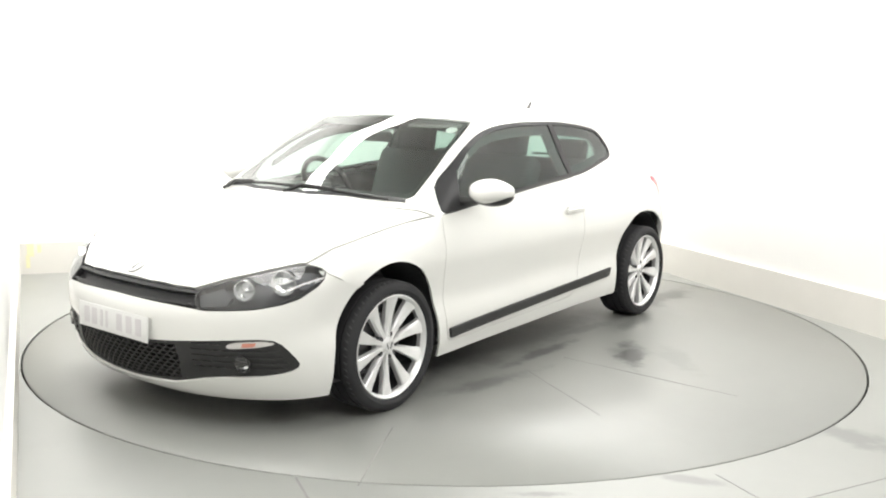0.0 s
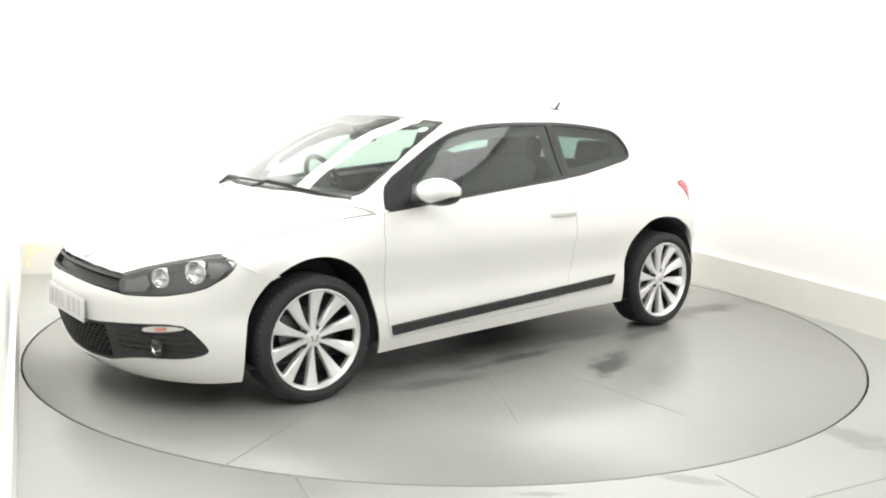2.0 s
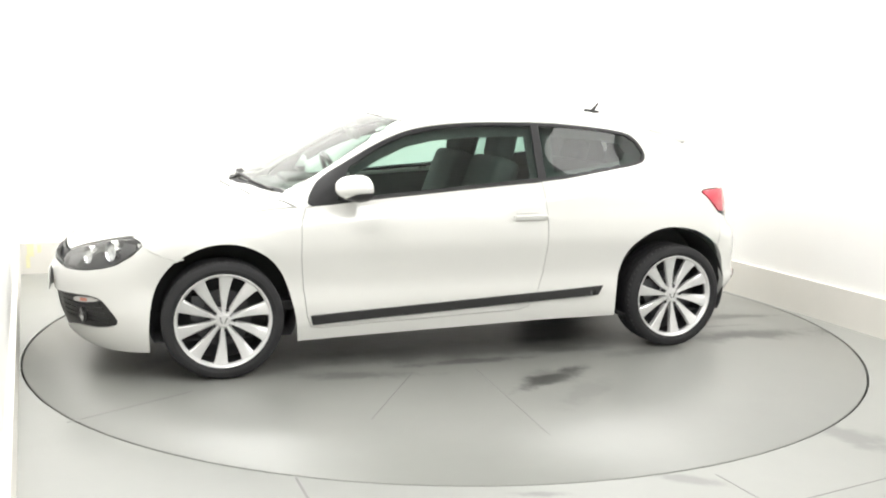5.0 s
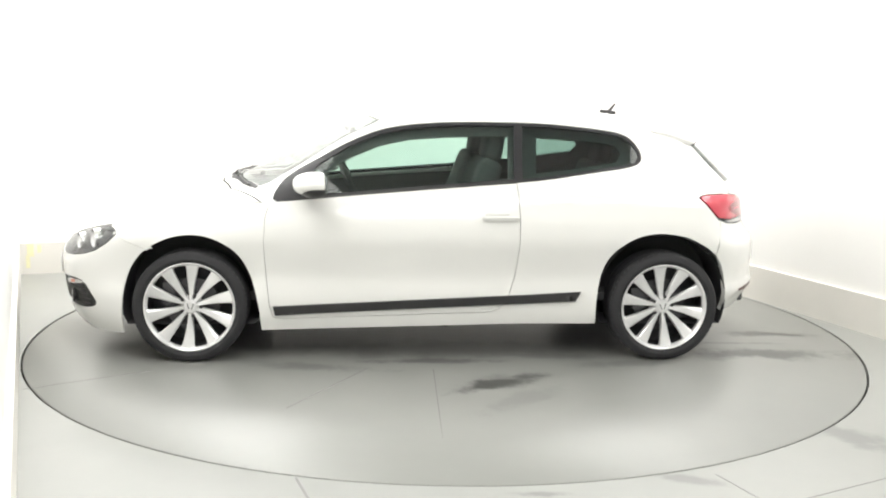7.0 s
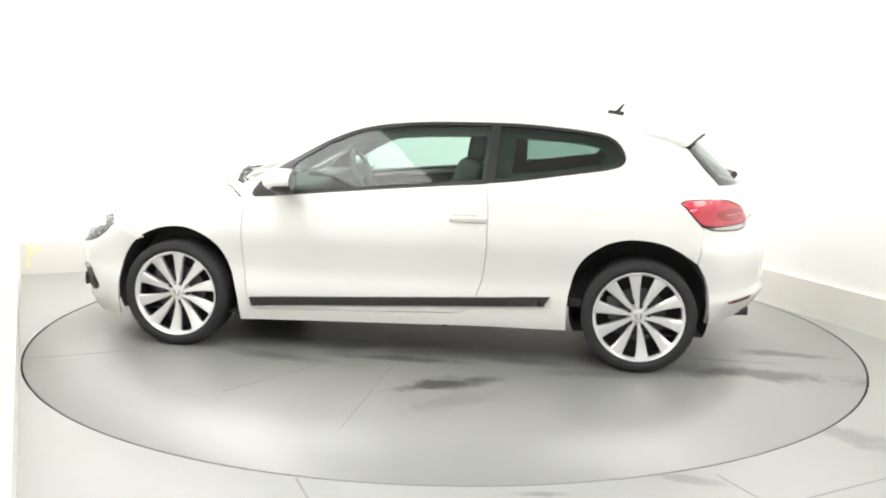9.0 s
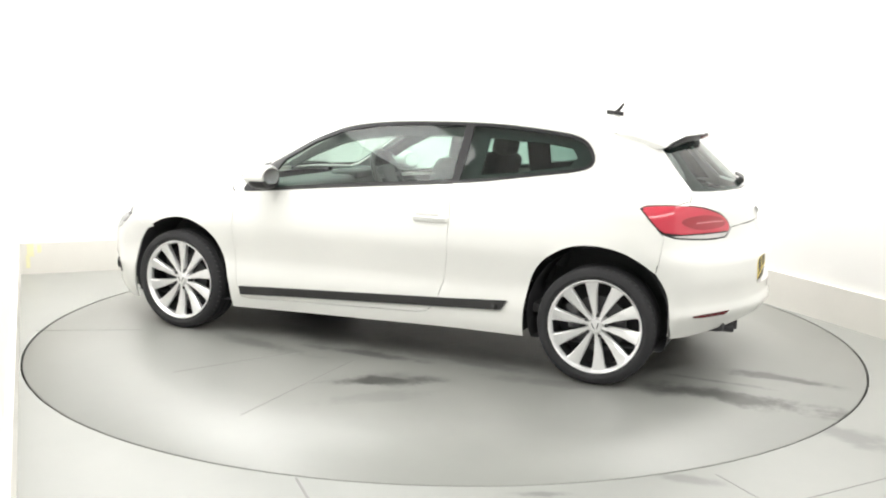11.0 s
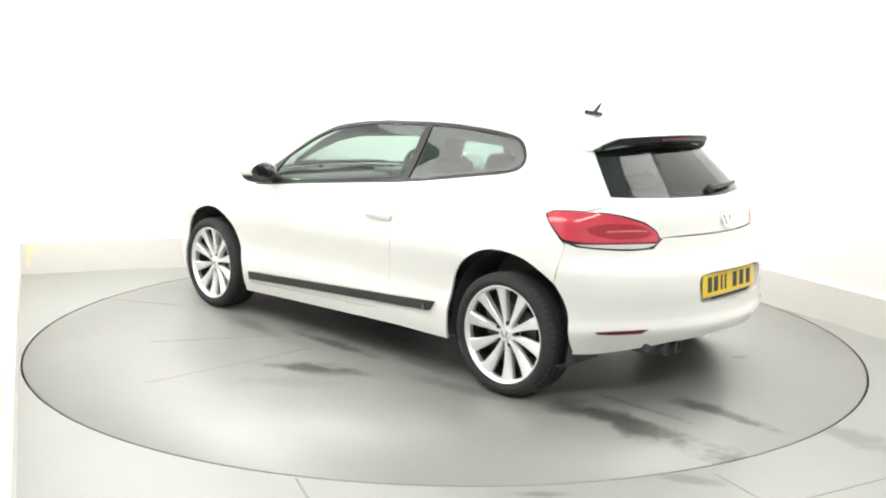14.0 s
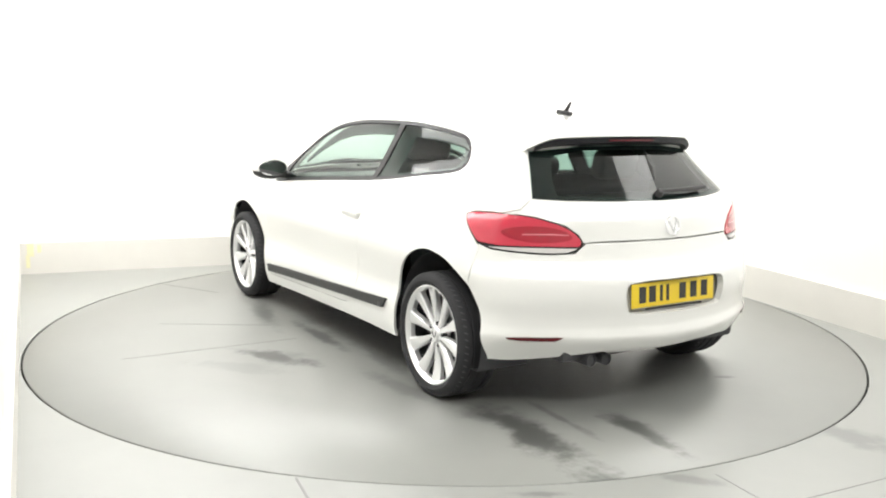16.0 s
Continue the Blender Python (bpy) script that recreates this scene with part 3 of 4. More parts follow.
def build_shell(car):
    """Roof, pillars, wings, sills and rear quarters in one pressing."""
    sill = [(0.915, 0.168), (0.5, 0.178), (0.0, 0.190), (-0.5, 0.203), (-0.908, 0.205)]
    half = np.concatenate([at_top(COWL), at_side([(0.905, 0.856)] + HOOD_SIDE[::-1]), np.array([(1.674, 0.822, 0.708), (1.660, 0.838, 0.684)]),
                           at_side([(1.60, 0.650), (1.50, 0.606)] + ARCH_F_BODY + sill[1:-1] + ARCH_R_BODY + [(-1.59, 0.68), (-1.60, 0.77)]),
                           np.array(LAMP_FRONT[::-1]), np.array(GATE_SIDE[::-1]), at_top(ROOF_END[::-1])])
    window, door = rounded(at_side(WINDOW), 1), at_side(DOOR)
    screen = both_halves(at_top(SCREEN_HALF))
    holes = [(screen, 0.003)] + [(h(o), 0.003) for o in (window, door) for h in (np.array, mirrored)]
    shell = sheet("body_shell", car, PAINT, both_halves(half), SIDES, holes=holes, rim=0.012, step=0.026)
    # inner faces: roof lining and pillar trims
    lining = both_halves(np.concatenate([at_top([(0.33, 0.0), (0.27, 0.52)]), at_side([(0.2, 1.30), (-0.5, 1.31), (-1.1, 1.25)]), at_top([(-1.46, 0.46), (-1.50, 0.0)])]))
    sheet("roof_lining", car, PALE_CLOTH, lining, SIDES, off=-0.035, rim=0.0, step=0.05)
    for flip in (False, True):
        trim = at_side([(-1.22, 1.10), (-1.16, 1.21), (-1.1, 1.25)]).tolist() + at_top([(-1.42, 0.46)]).tolist() + [(-1.55, 0.56, 1.12), (-1.64, 0.62, 0.98)] + at_side([(-1.1, 0.90), (-0.5, 0.9), (-0.5, 0.97), (-1.12, 1.045)]).tolist()
        sheet("pillar_trim", car, CABIN, trim, SIDES, flip=flip, off=-0.04, rim=0.0, step=0.05)
    return shell


def build_hood(car):
    front = at_end([(0.30, 0.616), (0.15, 0.619), (0.0, 0.622)], 1.0)
    half = np.concatenate([at_top([(1.225, 0.0), (1.195, 0.25), (1.115, 0.52), (0.995, 0.713)]), at_side([(0.91, 0.856)] + HOOD_SIDE[::-1]),
                           np.array(LAMP_TOP[3::-1]) + np.array([0, -0.001, 0.003]), front])
    hood = sheet("hood", car, PAINT, both_halves(half), SIDES, grow=-0.0068, rim=0.02)
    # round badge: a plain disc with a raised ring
    p = at_top([(2.005, 0.0)])
    n = outward(p)[0]
    m = Matrix.Translation(Vector(p[0]) + Vector(n) * 0.002) @ Vector(n).to_track_quat("Z", "Y").to_matrix().to_4x4()
    badge(hood, m, 0.052)
    return hood


def badge(parent, m, r):
    bm = lathe([(0.001, 0.006), (r * 0.80, 0.004), (r * 0.82, 0.007), (r * 0.97, 0.007), (r, 0.003), (r, -0.008)], 40, "z")
    bm.transform(m)
    b = part("badge", bm, CHROME, parent, "round chrome badge")
    for s in (-1, 1):
        bm = tube([(s * -0.55 * r, 0.50 * r, 0.006), (s * 0.02 * r, -0.60 * r, 0.006), (s * 0.45 * r, 0.45 * r, 0.006)], 0.05 * r + 0.001, 6)
        bm.transform(m)
        part("badge_bar", bm, CHROME, b)


def build_front(car):
    half = np.concatenate([at_end(SLOT_LOW[::-1], 1.0)[:-1], np.array(LAMP_LOW[::-1]), np.array([(1.662, 0.838, 0.682)]), at_side([(1.60, 0.650), (1.50, 0.606)] + ARCH_F_NOSE[::-1]),
                           NOSE.solid(np.array([(0.9, 0.128), (0.7, 0.124), (0.5, 0.118), (0.25, 0.114), (0.0, 0.113)]))])
    grille = both_halves(at_end(LOW_GRILLE, 1.0))
    bumper = sheet("front_bumper", car, PAINT, both_halves(half), NOSE, holes=[(grille, 0.0)], grow=-0.0015, rim=0.012, step=0.022)
    # upper slot between the lamps
    slot = both_halves(np.concatenate([at_end(SLOT_TOP + SLOT_LOW, 1.0)]))
    upper = sheet("upper_grille", car, GLOSS_TRIM, slot, NOSE, "slim black grille between the headlights", off=-0.030, rim=0.0, step=0.03, grow=0.006)
    for z, d in ((0.612, -0.004), (0.565, -0.002)):
        band = both_halves(at_end([(0.0, z + 0.006), (0.2, z + 0.004), (0.42, z + 0.001), (0.445, z - 0.010), (0.2, z - 0.007), (0.0, z - 0.005)], 1.0))
        sheet("grille_bar", upper, TRIM, band, NOSE, off=d, rim=0.02, step=0.03)
    # lower grille: backing, honeycomb, side louvres
    low = sheet("lower_grille", car, TRIM, grille, NOSE, "black honeycomb lower grille with louvred ends", off=-0.045, rim=0.0, step=0.03, grow=0.012)
    frame_in = both_halves(at_end([(0.0, 0.362), (0.22, 0.368), (0.36, 0.380), (0.375, 0.30), (0.36, 0.225), (0.30, 0.212), (0.1, 0.198), (0.0, 0.196)], 1.0))
    sheet("grille_surround", low, TRIM, grille, NOSE, holes=[(frame_in, 0.0)], off=-0.010, rim=0.03, step=0.022)
    verts, faces = [], []
    cell = 0.021
    flat_hole = NOSE.flat(frame_in)
    for r in range(14):
        for c in range(-16, 17):
            q = np.array([[(c + 0.5 * (r % 2)) * cell * 1.75, 0.185 + r * cell * 0.86]])
            if not inside(q, flat_hole)[0]:
                continue
            ang = [math.pi / 6 + k * math.pi / 3 for k in range(6)]
            o = [(q[0, 0] + 0.0207 * math.cos(t), q[0, 1] + 0.0118 * math.sin(t)) for t in ang]
            i = [(q[0, 0] + 0.0165 * math.cos(t), q[0, 1] + 0.0086 * math.sin(t)) for t in ang]
            p = NOSE.solid(np.array(o + i))
            n = outward(p)
            k = len(verts)
            verts += list(p - n * 0.014) + list(p[6:] - n[6:] * 0.040)
            for a in range(6):
                b = (a + 1) % 6
                faces += [(k + a, k + b, k + 6 + b, k + 6 + a), (k + 6 + a, k + 6 + b, k + 12 + b, k + 12 + a)]
    tagged(mesh_object("honeycomb", verts, faces, TRIM, low, smooth=False), kind="stuff")
    for flip in (False, True):
        for z in (0.29, 0.315, 0.34, 0.365, 0.39):
            y1 = 0.785 - abs(z - 0.31) * 0.45
            bar = at_end([(0.44, z + 0.006), (0.60, z + 0.007), (y1, z + 0.007), (y1, z - 0.003), (0.60, z - 0.004), (0.44, z - 0.004)], 1.0)
            sheet("louvre", low, TRIM, bar, NOSE, flip=flip, off=-0.004, rim=0.02, step=0.03)
        # day and turn signal lamp in the upper corner of the opening
        sig = at_end([(0.585, 0.384), (0.60, 0.408), (0.70, 0.420), (0.755, 0.412), (0.735, 0.401), (0.66, 0.388)], 1.0)
        lamp = sheet("signal_lamp", car, CLEAR_LAMP, rounded(sig, 1), NOSE, "clear wedge-shaped signal lamp with an amber core", flip=flip, off=0.002, rim=0.02, step=0.02)
        core = at_end([(0.645, 0.393), (0.65, 0.410), (0.695, 0.413), (0.69, 0.397)], 1.0)
        sheet("amber_core", lamp, AMBER, core, NOSE, flip=flip, off=0.004, rim=0.004, step=0.02)
        s = -1 if flip else 1
        p = at_end([(0.640, 0.318)], 1.0)
        n = Vector((0.93, 0.36, 0.0)).normalized()
        m = Matrix.Translation(Vector(p[0]) + n * 0.004) @ n.to_track_quat("Z", "Y").to_matrix().to_4x4()
        fm = Matrix.Diagonal((1, s, 1, 1))
        bm = lathe([(0.040, -0.01), (0.039, 0.002), (0.035, 0.002), (0.033, -0.012), (0.02, -0.026), (0.001, -0.03)], 32, "z")
        bm.transform(fm @ m)
        fog = part("fog_lamp", bm, TRIM, car, "round fog lamp in a black housing")
        bm = lathe([(0.034, 0.000), (0.02, 0.004), (0.001, 0.005)], 32, "z")
        bm.transform(fm @ m)
        part("fog_lens", bm, LENS, fog)
        bm = lathe([(0.030, -0.004), (0.024, -0.014), (0.010, -0.019), (0.001, -0.012)], 28, "z")
        bm.transform(fm @ m)
        part("fog_reflector", bm, CHROME, fog)
    # number plate: blank bars, no characters
    plate(car, "front_number_plate", Vector(at_end([(0.0, 0.432)], 1.0)[0]) + Vector((0.003, 0, 0)), Vector((1, 0, 0.03)), PLATE_W, FAINT_INK, "white front number plate with characters paled by glare")
    return bumper


def plate(car, name, at, facing, face, ink, label, w=0.52, h=0.111):
    m = Matrix.Translation(at) @ facing.normalized().to_track_quat("Z", "Y").to_matrix().to_4x4()
    bm = box((w, h, 0.006), m, 0.004)
    ob = part(name, bm, face, car, label)
    for x in (-0.195, -0.135, -0.080, -0.040, 0.055, 0.125, 0.195):
        wide = 0.018 if x in (-0.080, -0.040) else 0.042
        part("plate_bar", box((wide, 0.074, 0.001), m @ Matrix.Translation((x, 0.002, 0.0035))), ink, ob, smooth=False)
    return ob


def build_headlight(car, flip):
    outline = rounded(np.array(LAMP_TOP + LAMP_LOW), 1)
    s = -1 if flip else 1
    fm = Matrix.Diagonal((1, s, 1, 1))
    lamp = sheet("headlight", car, LAMP_HOUSE, outline, NOSE, "swept-back headlight with dark housing and twin round reflectors", flip=flip, off=-0.055, rim=0.0, step=0.02, grow=0.004)
    ring = NOSE.flat(outline)
    rim_in = NOSE.solid(grown(resampled(ring, 0.012), -0.005))
    sheet("lamp_frame", lamp, GLOSS_TRIM, outline, NOSE, flip=flip, holes=[(rim_in, 0.0)], off=-0.004, rim=0.050, step=0.012)
    for (y, z), r in (((0.625, 0.618), 0.043), ((0.742, 0.650), 0.050)):
        p = at_end([(y, z)], 1.0)
        n = Vector((0.86, 0.50, 0.05)).normalized()
        m = fm @ Matrix.Translation(Vector(p[0]) - n * 0.012) @ n.to_track_quat("Z", "Y").to_matrix().to_4x4()
        bm = lathe([(r * 1.06, -0.03), (r * 1.06, 0.000), (r, 0.001), (r * 0.93, -0.010), (r * 0.7, -0.024), (r * 0.38, -0.032), (r * 0.36, -0.018), (r * 0.2, -0.012), (0.001, -0.010)], 36, "z")
        bm.transform(m)
        part("reflector", bm, CHROME, lamp, "round chrome reflector")
    shelf = NOSE.solid(grown(resampled(NOSE.flat(np.array([(2.03, 0.45, 0.60), (1.96, 0.53, 0.635), (1.955, 0.58, 0.60), (1.98, 0.575, 0.562), (2.045, 0.475, 0.552)])), 0.02), 0.0))
    sheet("reflector_shelf", lamp, DARK_ALLOY, shelf, NOSE, flip=flip, off=-0.020, rim=0.02, step=0.02)
    rear = np.array([(1.76, 0.735, 0.706), (1.70, 0.80, 0.700), (1.70, 0.825, 0.675), (1.745, 0.815, 0.63), (1.775, 0.80, 0.63)])
    sheet("turn_reflector", lamp, DARK_ALLOY, rear, NOSE, flip=flip, off=-0.022, rim=0.02, step=0.02)
    sheet("lamp_cover", lamp, LENS, outline, NOSE, flip=flip, off=0.001, rim=0.0, step=0.02, grow=-0.003)


def build_glasshouse(car):
    screen = both_halves(at_top(SCREEN_HALF))
    glass = sheet("windscreen", car, SCREEN, screen, SIDES, "clear raked windscreen", off=-0.004, rim=0.0, step=0.04, grow=-0.004)
    inner = both_halves(at_top([(0.375, 0.0), (0.366, 0.3), (0.330, 0.48), (0.325, 0.535), (0.58, 0.592), (0.80, 0.630), (0.86, 0.640), (0.90, 0.625), (0.985, 0.47), (1.075, 0.2), (1.095, 0.0)]))
    sheet("windscreen_band", glass, GLOSS_TRIM, screen, SIDES, holes=[(inner, 0.0)], off=-0.006, rim=0.0, step=0.025, grow=-0.006)
    left = np.concatenate([at_top([(1.150, 0.0), (1.13, 0.2), (1.035, 0.47), (0.945, 0.655)]), at_top([(0.962, 0.672), (1.055, 0.495), (1.152, 0.215), (1.174, 0.0)])])
    sheet("cowl", car, LINER, both_halves(left), SIDES, "black plastic scuttle below the windscreen", off=0.003, rim=0.006, step=0.025)
    for flip in (False, True):
        w = rounded(at_side(WINDOW), 1)
        d, r = at_side(DOOR_GLASS), at_side(REAR_GLASS)
        trim = sheet("window_surround", car, GLOSS_TRIM, w, SIDES, "gloss black window surround", flip=flip, holes=[(d, 0.0), (r, 0.0)], off=-0.001, rim=0.014, step=0.022)
        sheet("door_window", car, GLASS, d, SIDES, "green-tinted door window", flip=flip, off=-0.006, rim=0.0, step=0.04, grow=0.004)
        sheet("quarter_window", car, DARK_GLASS, r, SIDES, "dark tinted fixed rear side window", flip=flip, off=-0.006, rim=0.0, step=0.04, grow=0.004)
        opening = at_side([(-0.60, 1.236), (-0.80, 1.225), (-0.95, 1.214), (-1.06, 1.196), (-1.095, 1.15), (-1.06, 1.105), (-0.80, 1.068), (-0.585, 1.045)])
        quarter = at_side([(-0.44, 1.315), (-0.8, 1.30), (-1.08, 1.262), (-1.20, 1.20), (-1.24, 1.10), (-1.18, 1.03), (-0.8, 0.97), (-0.42, 0.935)])
        sheet("inner_window_frame", car, CABIN, quarter, SIDES, "dark trim panel round the rear side window", flip=flip, holes=[(opening, 0.0)], off=-0.05, rim=0.012, step=0.03)
        rail_in = at_side([(0.60, 1.030), (0.44, 1.118), (0.28, 1.185), (0.12, 1.218), (-0.10, 1.234), (-0.45, 1.240)])
        rail_out = at_side([(-0.45, 1.315), (-0.10, 1.31), (0.12, 1.295), (0.28, 1.262), (0.44, 1.205), (0.66, 1.085)])
        sheet("inner_roof_rail", car, CABIN, np.concatenate([rail_in, rail_out]), SIDES, "dark trim along the roof rail", flip=flip, off=-0.05, rim=0.012, step=0.03)
        belt = at_side([(0.74, 0.870), (0.431, 0.899), (0.121, 0.925), (-0.187, 0.950), (-0.494, 0.975), (-0.494, 0.988), (-0.187, 0.963), (0.121, 0.938), (0.431, 0.912), (0.74, 0.884)])
        sheet("belt_seal", trim, TRIM, belt, SIDES, flip=flip, off=0.003, rim=0.01, step=0.03)


def build_door(car, flip):
    door = sheet("door", car, PAINT, at_side(DOOR), SIDES, flip=flip, rim=0.03, step=0.028)
    s = -1 if flip else 1
    # recessed grip and bar
    h = at_side([(-0.37, 0.785)])[0]
    m = Matrix.Diagonal((1, s, 1, 1)) @ Matrix.Translation(Vector(h)) @ Matrix.Rotation(-0.22, 4, "X")
    part("handle_cup", box((0.130, 0.006, 0.060), m @ Matrix.Translation((0.02, 0.001, 0)), 0.0028), PAINT, door)
    bar = part("door_handle", box((0.195, 0.016, 0.028), m @ Matrix.Translation((0.0, 0.014, 0.002)), 0.0075, 3), PAINT, door, "white body-coloured door handle")
    for dx in (-0.085, 0.085):
        part("handle_foot", box((0.030, 0.024, 0.020), m @ Matrix.Translation((dx, 0.008, 0.002)), 0.005), PAINT, bar)
    card = at_side([(0.84, 0.30), (0.86, 0.6), (0.85, 0.855), (0.431, 0.905), (-0.2, 0.955), (-0.46, 0.97), (-0.47, 0.6), (-0.35, 0.29)])
    sheet("door_card", door, CABIN, card, SIDES, flip=flip, off=-0.075, rim=0.0, step=0.06)
    # rubbing strip along the foot of the door
    strip = at_side([(0.852, 0.303), (0.842, 0.255), (0.4, 0.277), (0.0, 0.296), (-0.5, 0.319), (-0.79, 0.334), (-0.822, 0.385), (-0.5, 0.366), (0.0, 0.343), (0.4, 0.324)])
    sheet("rubbing_strip", car, TRIM, strip, SIDES, "black plastic rubbing strip along the sill", flip=flip, off=0.014, rim=0.016, step=0.022)
    # mirror on the door
    mirror(door, s)
    return door


def mirror(door, s):
    fm = Matrix.Diagonal((1, s, 1, 1))
    bm = bmesh.new()
    bmesh.ops.create_uvsphere(bm, u_segments=28, v_segments=18, radius=1.0)
    for v in bm.verts:
        x, y, z = v.co
        t = 1 - 0.25 * max(0, y)
        v.co = Vector((max(x, -0.42) * 0.112, y * 0.116, (abs(z) ** 0.8 * (1 if z > 0 else -1)) * 0.064 * t))
    m = fm @ Matrix.Translation((MIRROR_AT[0], MIRROR_AT[1], MIRROR_AT[2])) @ Matrix.Rotation(0.12, 4, "Z")
    bm.transform(m)
    cap = part("mirror_cap", bm, PAINT, door, "white door mirror with a black foot")
    bm = bmesh.new()
    bmesh.ops.create_uvsphere(bm, u_segments=28, v_segments=14, radius=1.0)
    for v in bm.verts:
        x, y, z = v.co
        v.co = Vector((max(x, -0.46) * (0.113 if x < 0 else 0.080), y * 0.112, -0.022 + min(z, 0.05) * 0.052))
    bm.transform(m)
    part("mirror_base", bm, TRIM, cap)
    bm = tube([(0.01, -0.075, -0.045), (0.02, -0.13, -0.055), (0.03, -0.19, -0.062)], [0.026, 0.024, 0.03], 10)
    bm.transform(m)
    part("mirror_foot", bm, TRIM, cap)
    bm = lathe([(0.001, 0.0), (0.05, 0.0)], 28, "z")
    bm.transform(m @ Matrix.Translation((-0.0525, 0.002, 0.0)) @ Matrix.Rotation(-math.pi / 2, 4, "Y") @ Matrix.Diagonal((0.95, 1.95, 1, 1)))
    part("mirror_glass", bm, MIRROR, cap)


def build_rear(car):
    gate_half = np.concatenate([at_top(ROOF_END) - np.array([0.002, 0, 0.004]), np.array(GATE_SIDE), np.array(TAIL_LAMP)[3:8], at_end([(0.35, 0.8045), (0.2, 0.8055), (0.0, 0.8065)], -1.0)])
    glass_half = np.array([(-1.60, 0.0, 1.22), (-1.575, 0.25, 1.215), (-1.508, 0.500, 1.188), (-1.597, 0.553, 1.083), (-1.690, 0.608, 0.984), (-1.75, 0.47, 0.978), (-1.85, 0.22, 0.974), (-1.875, 0.0, 0.972)])
    glass = both_halves(glass_half)
    gate = sheet("tailgate", car, PAINT, both_halves(gate_half), TAIL, holes=[(glass, 0.002)], grow=-0.0015, rim=0.02, step=0.022)
    pane = sheet("rear_window", car, DARK_GLASS, glass, TAIL, "dark tinted rear window", off=-0.005, rim=0.0, step=0.04, grow=-0.002)
    band_in = both_halves(np.array([(-1.62, 0.0, 1.20), (-1.59, 0.25, 1.195), (-1.55, 0.40, 1.168), (-1.62, 0.445, 1.07), (-1.72, 0.49, 1.002), (-1.77, 0.42, 0.995), (-1.85, 0.22, 0.992), (-1.875, 0.0, 0.990)]))
    sheet("window_band", pane, GLOSS_TRIM, glass, TAIL, holes=[(band_in, 0.0)], off=-0.007, rim=0.0, step=0.022, grow=-0.004)
    for flip in (False, True):
        jamb = np.array([(-1.50, 0.50, 1.192), (-1.56, 0.60, 1.08), (-1.60, 0.72, 0.95), (-1.62, 0.745, 0.918), (-1.70, 0.69, 0.912), (-1.76, 0.60, 0.918), (-1.71, 0.60, 0.975), (-1.60, 0.548, 1.09)])
        sheet("gate_jamb", car, PAINT, jamb, TAIL, flip=flip, off=-0.008, rim=0.0, step=0.022)
    p = at_end([(0.0, 0.862)], -1.0)
    n = outward(p)[0]
    badge(gate, Matrix.Translation(Vector(p[0]) + Vector(n) * 0.002) @ Vector(n).to_track_quat("Z", "Y").to_matrix().to_4x4(), 0.045)
    # spoiler over the window
    verts, faces, rows = [], [], 25
    prof = [(-1.36, 1.322), (-1.46, 1.306), (-1.56, 1.285), (-1.655, 1.254), (-1.668, 1.244), (-1.655, 1.237), (-1.56, 1.238), (-1.48, 1.236)]
    for i in range(rows):
        y = -0.53 + 1.06 * i / (rows - 1)
        e = abs(y) / 0.53
        for x, z in prof:
            tip = max(0.0, e - 0.74) / 0.26
            back = min(1.0, max(0.0, (-1.40 - x) / 0.2))
            verts.append((x + 0.36 * y * y + (0.035 * tip * tip if x < -1.5 else 0), y, z + 0.014 * back - (0.21 - 0.15 * back) * y * y - 0.050 * back * tip * tip))
    k = len(prof)
    for i in range(rows - 1):
        faces += [(i * k + j, i * k + (j + 1) % k, (i + 1) * k + (j + 1) % k, (i + 1) * k + j) for j in range(k)]
    faces += [tuple(range(k)), tuple(range((rows - 1) * k, rows * k))[::-1]]
    spoiler = mesh_object("roof_spoiler", verts, [f[::-1] for f in faces], PAINT, car, "white roof spoiler with a black band of shade beneath")
    # black sheet: the spoiler's shadow together with the glass's dark upper band
    verts, faces = [], []
    for i in range(rows):
        y = -0.50 + 1.0 * i / (rows - 1)
        for x, z in ((-1.670, 1.243), (-1.655, 1.216), (-1.60, 1.200), (-1.54, 1.175)):
            tip = max(0.0, abs(y) / 0.53 - 0.74) / 0.26
            verts.append((x + 0.36 * y * y + 0.035 * tip * tip, y, z + 0.010 - 0.06 * y * y - 0.050 * tip * tip))
    for i in range(rows - 1):
        faces += [(i * 4 + j, i * 4 + j + 1, i * 4 + j + 5, i * 4 + j + 4) for j in range(3)]
    mesh_object("spoiler_shadow_band", verts, faces, GLOSS_TRIM, spoiler)
    bm = tube([(-1.668 + 0.36 * y * y, y, 1.237 - 0.06 * y * y) for y in (-0.14, -0.07, 0, 0.07, 0.14)], 0.005, 8)
    part("brake_light", bm, REFLEX, spoiler, "slim red high-level brake light")
    # lamps
    for flip in (False, True):
        out = rounded(np.array(TAIL_LAMP), 1)
        lamp = sheet("tail_light", car, GLOSS_TRIM, out, TAIL, "almond-shaped red tail light with a clear lower band", flip=flip, off=-0.006, rim=0.02, step=0.02, grow=0.001)
        flat = grown(resampled(TAIL.flat(out), 0.012), -0.006)
        cut = 0.778
        upper, lower = flat.copy(), flat.copy()
        upper[:, 1] = np.maximum(upper[:, 1], cut + 0.004 + 0.12 * np.maximum(0, flat[:, 0] - 0.85))
        lower[:, 1] = np.minimum(lower[:, 1], cut)
        keep = lower[:, 1] < cut - 1e-6
        ends = np.nonzero(keep)[0]
        sheet("red_lens", lamp, RED, TAIL.solid(upper), TAIL, flip=flip, off=0.003, rim=0.012, step=0.02)
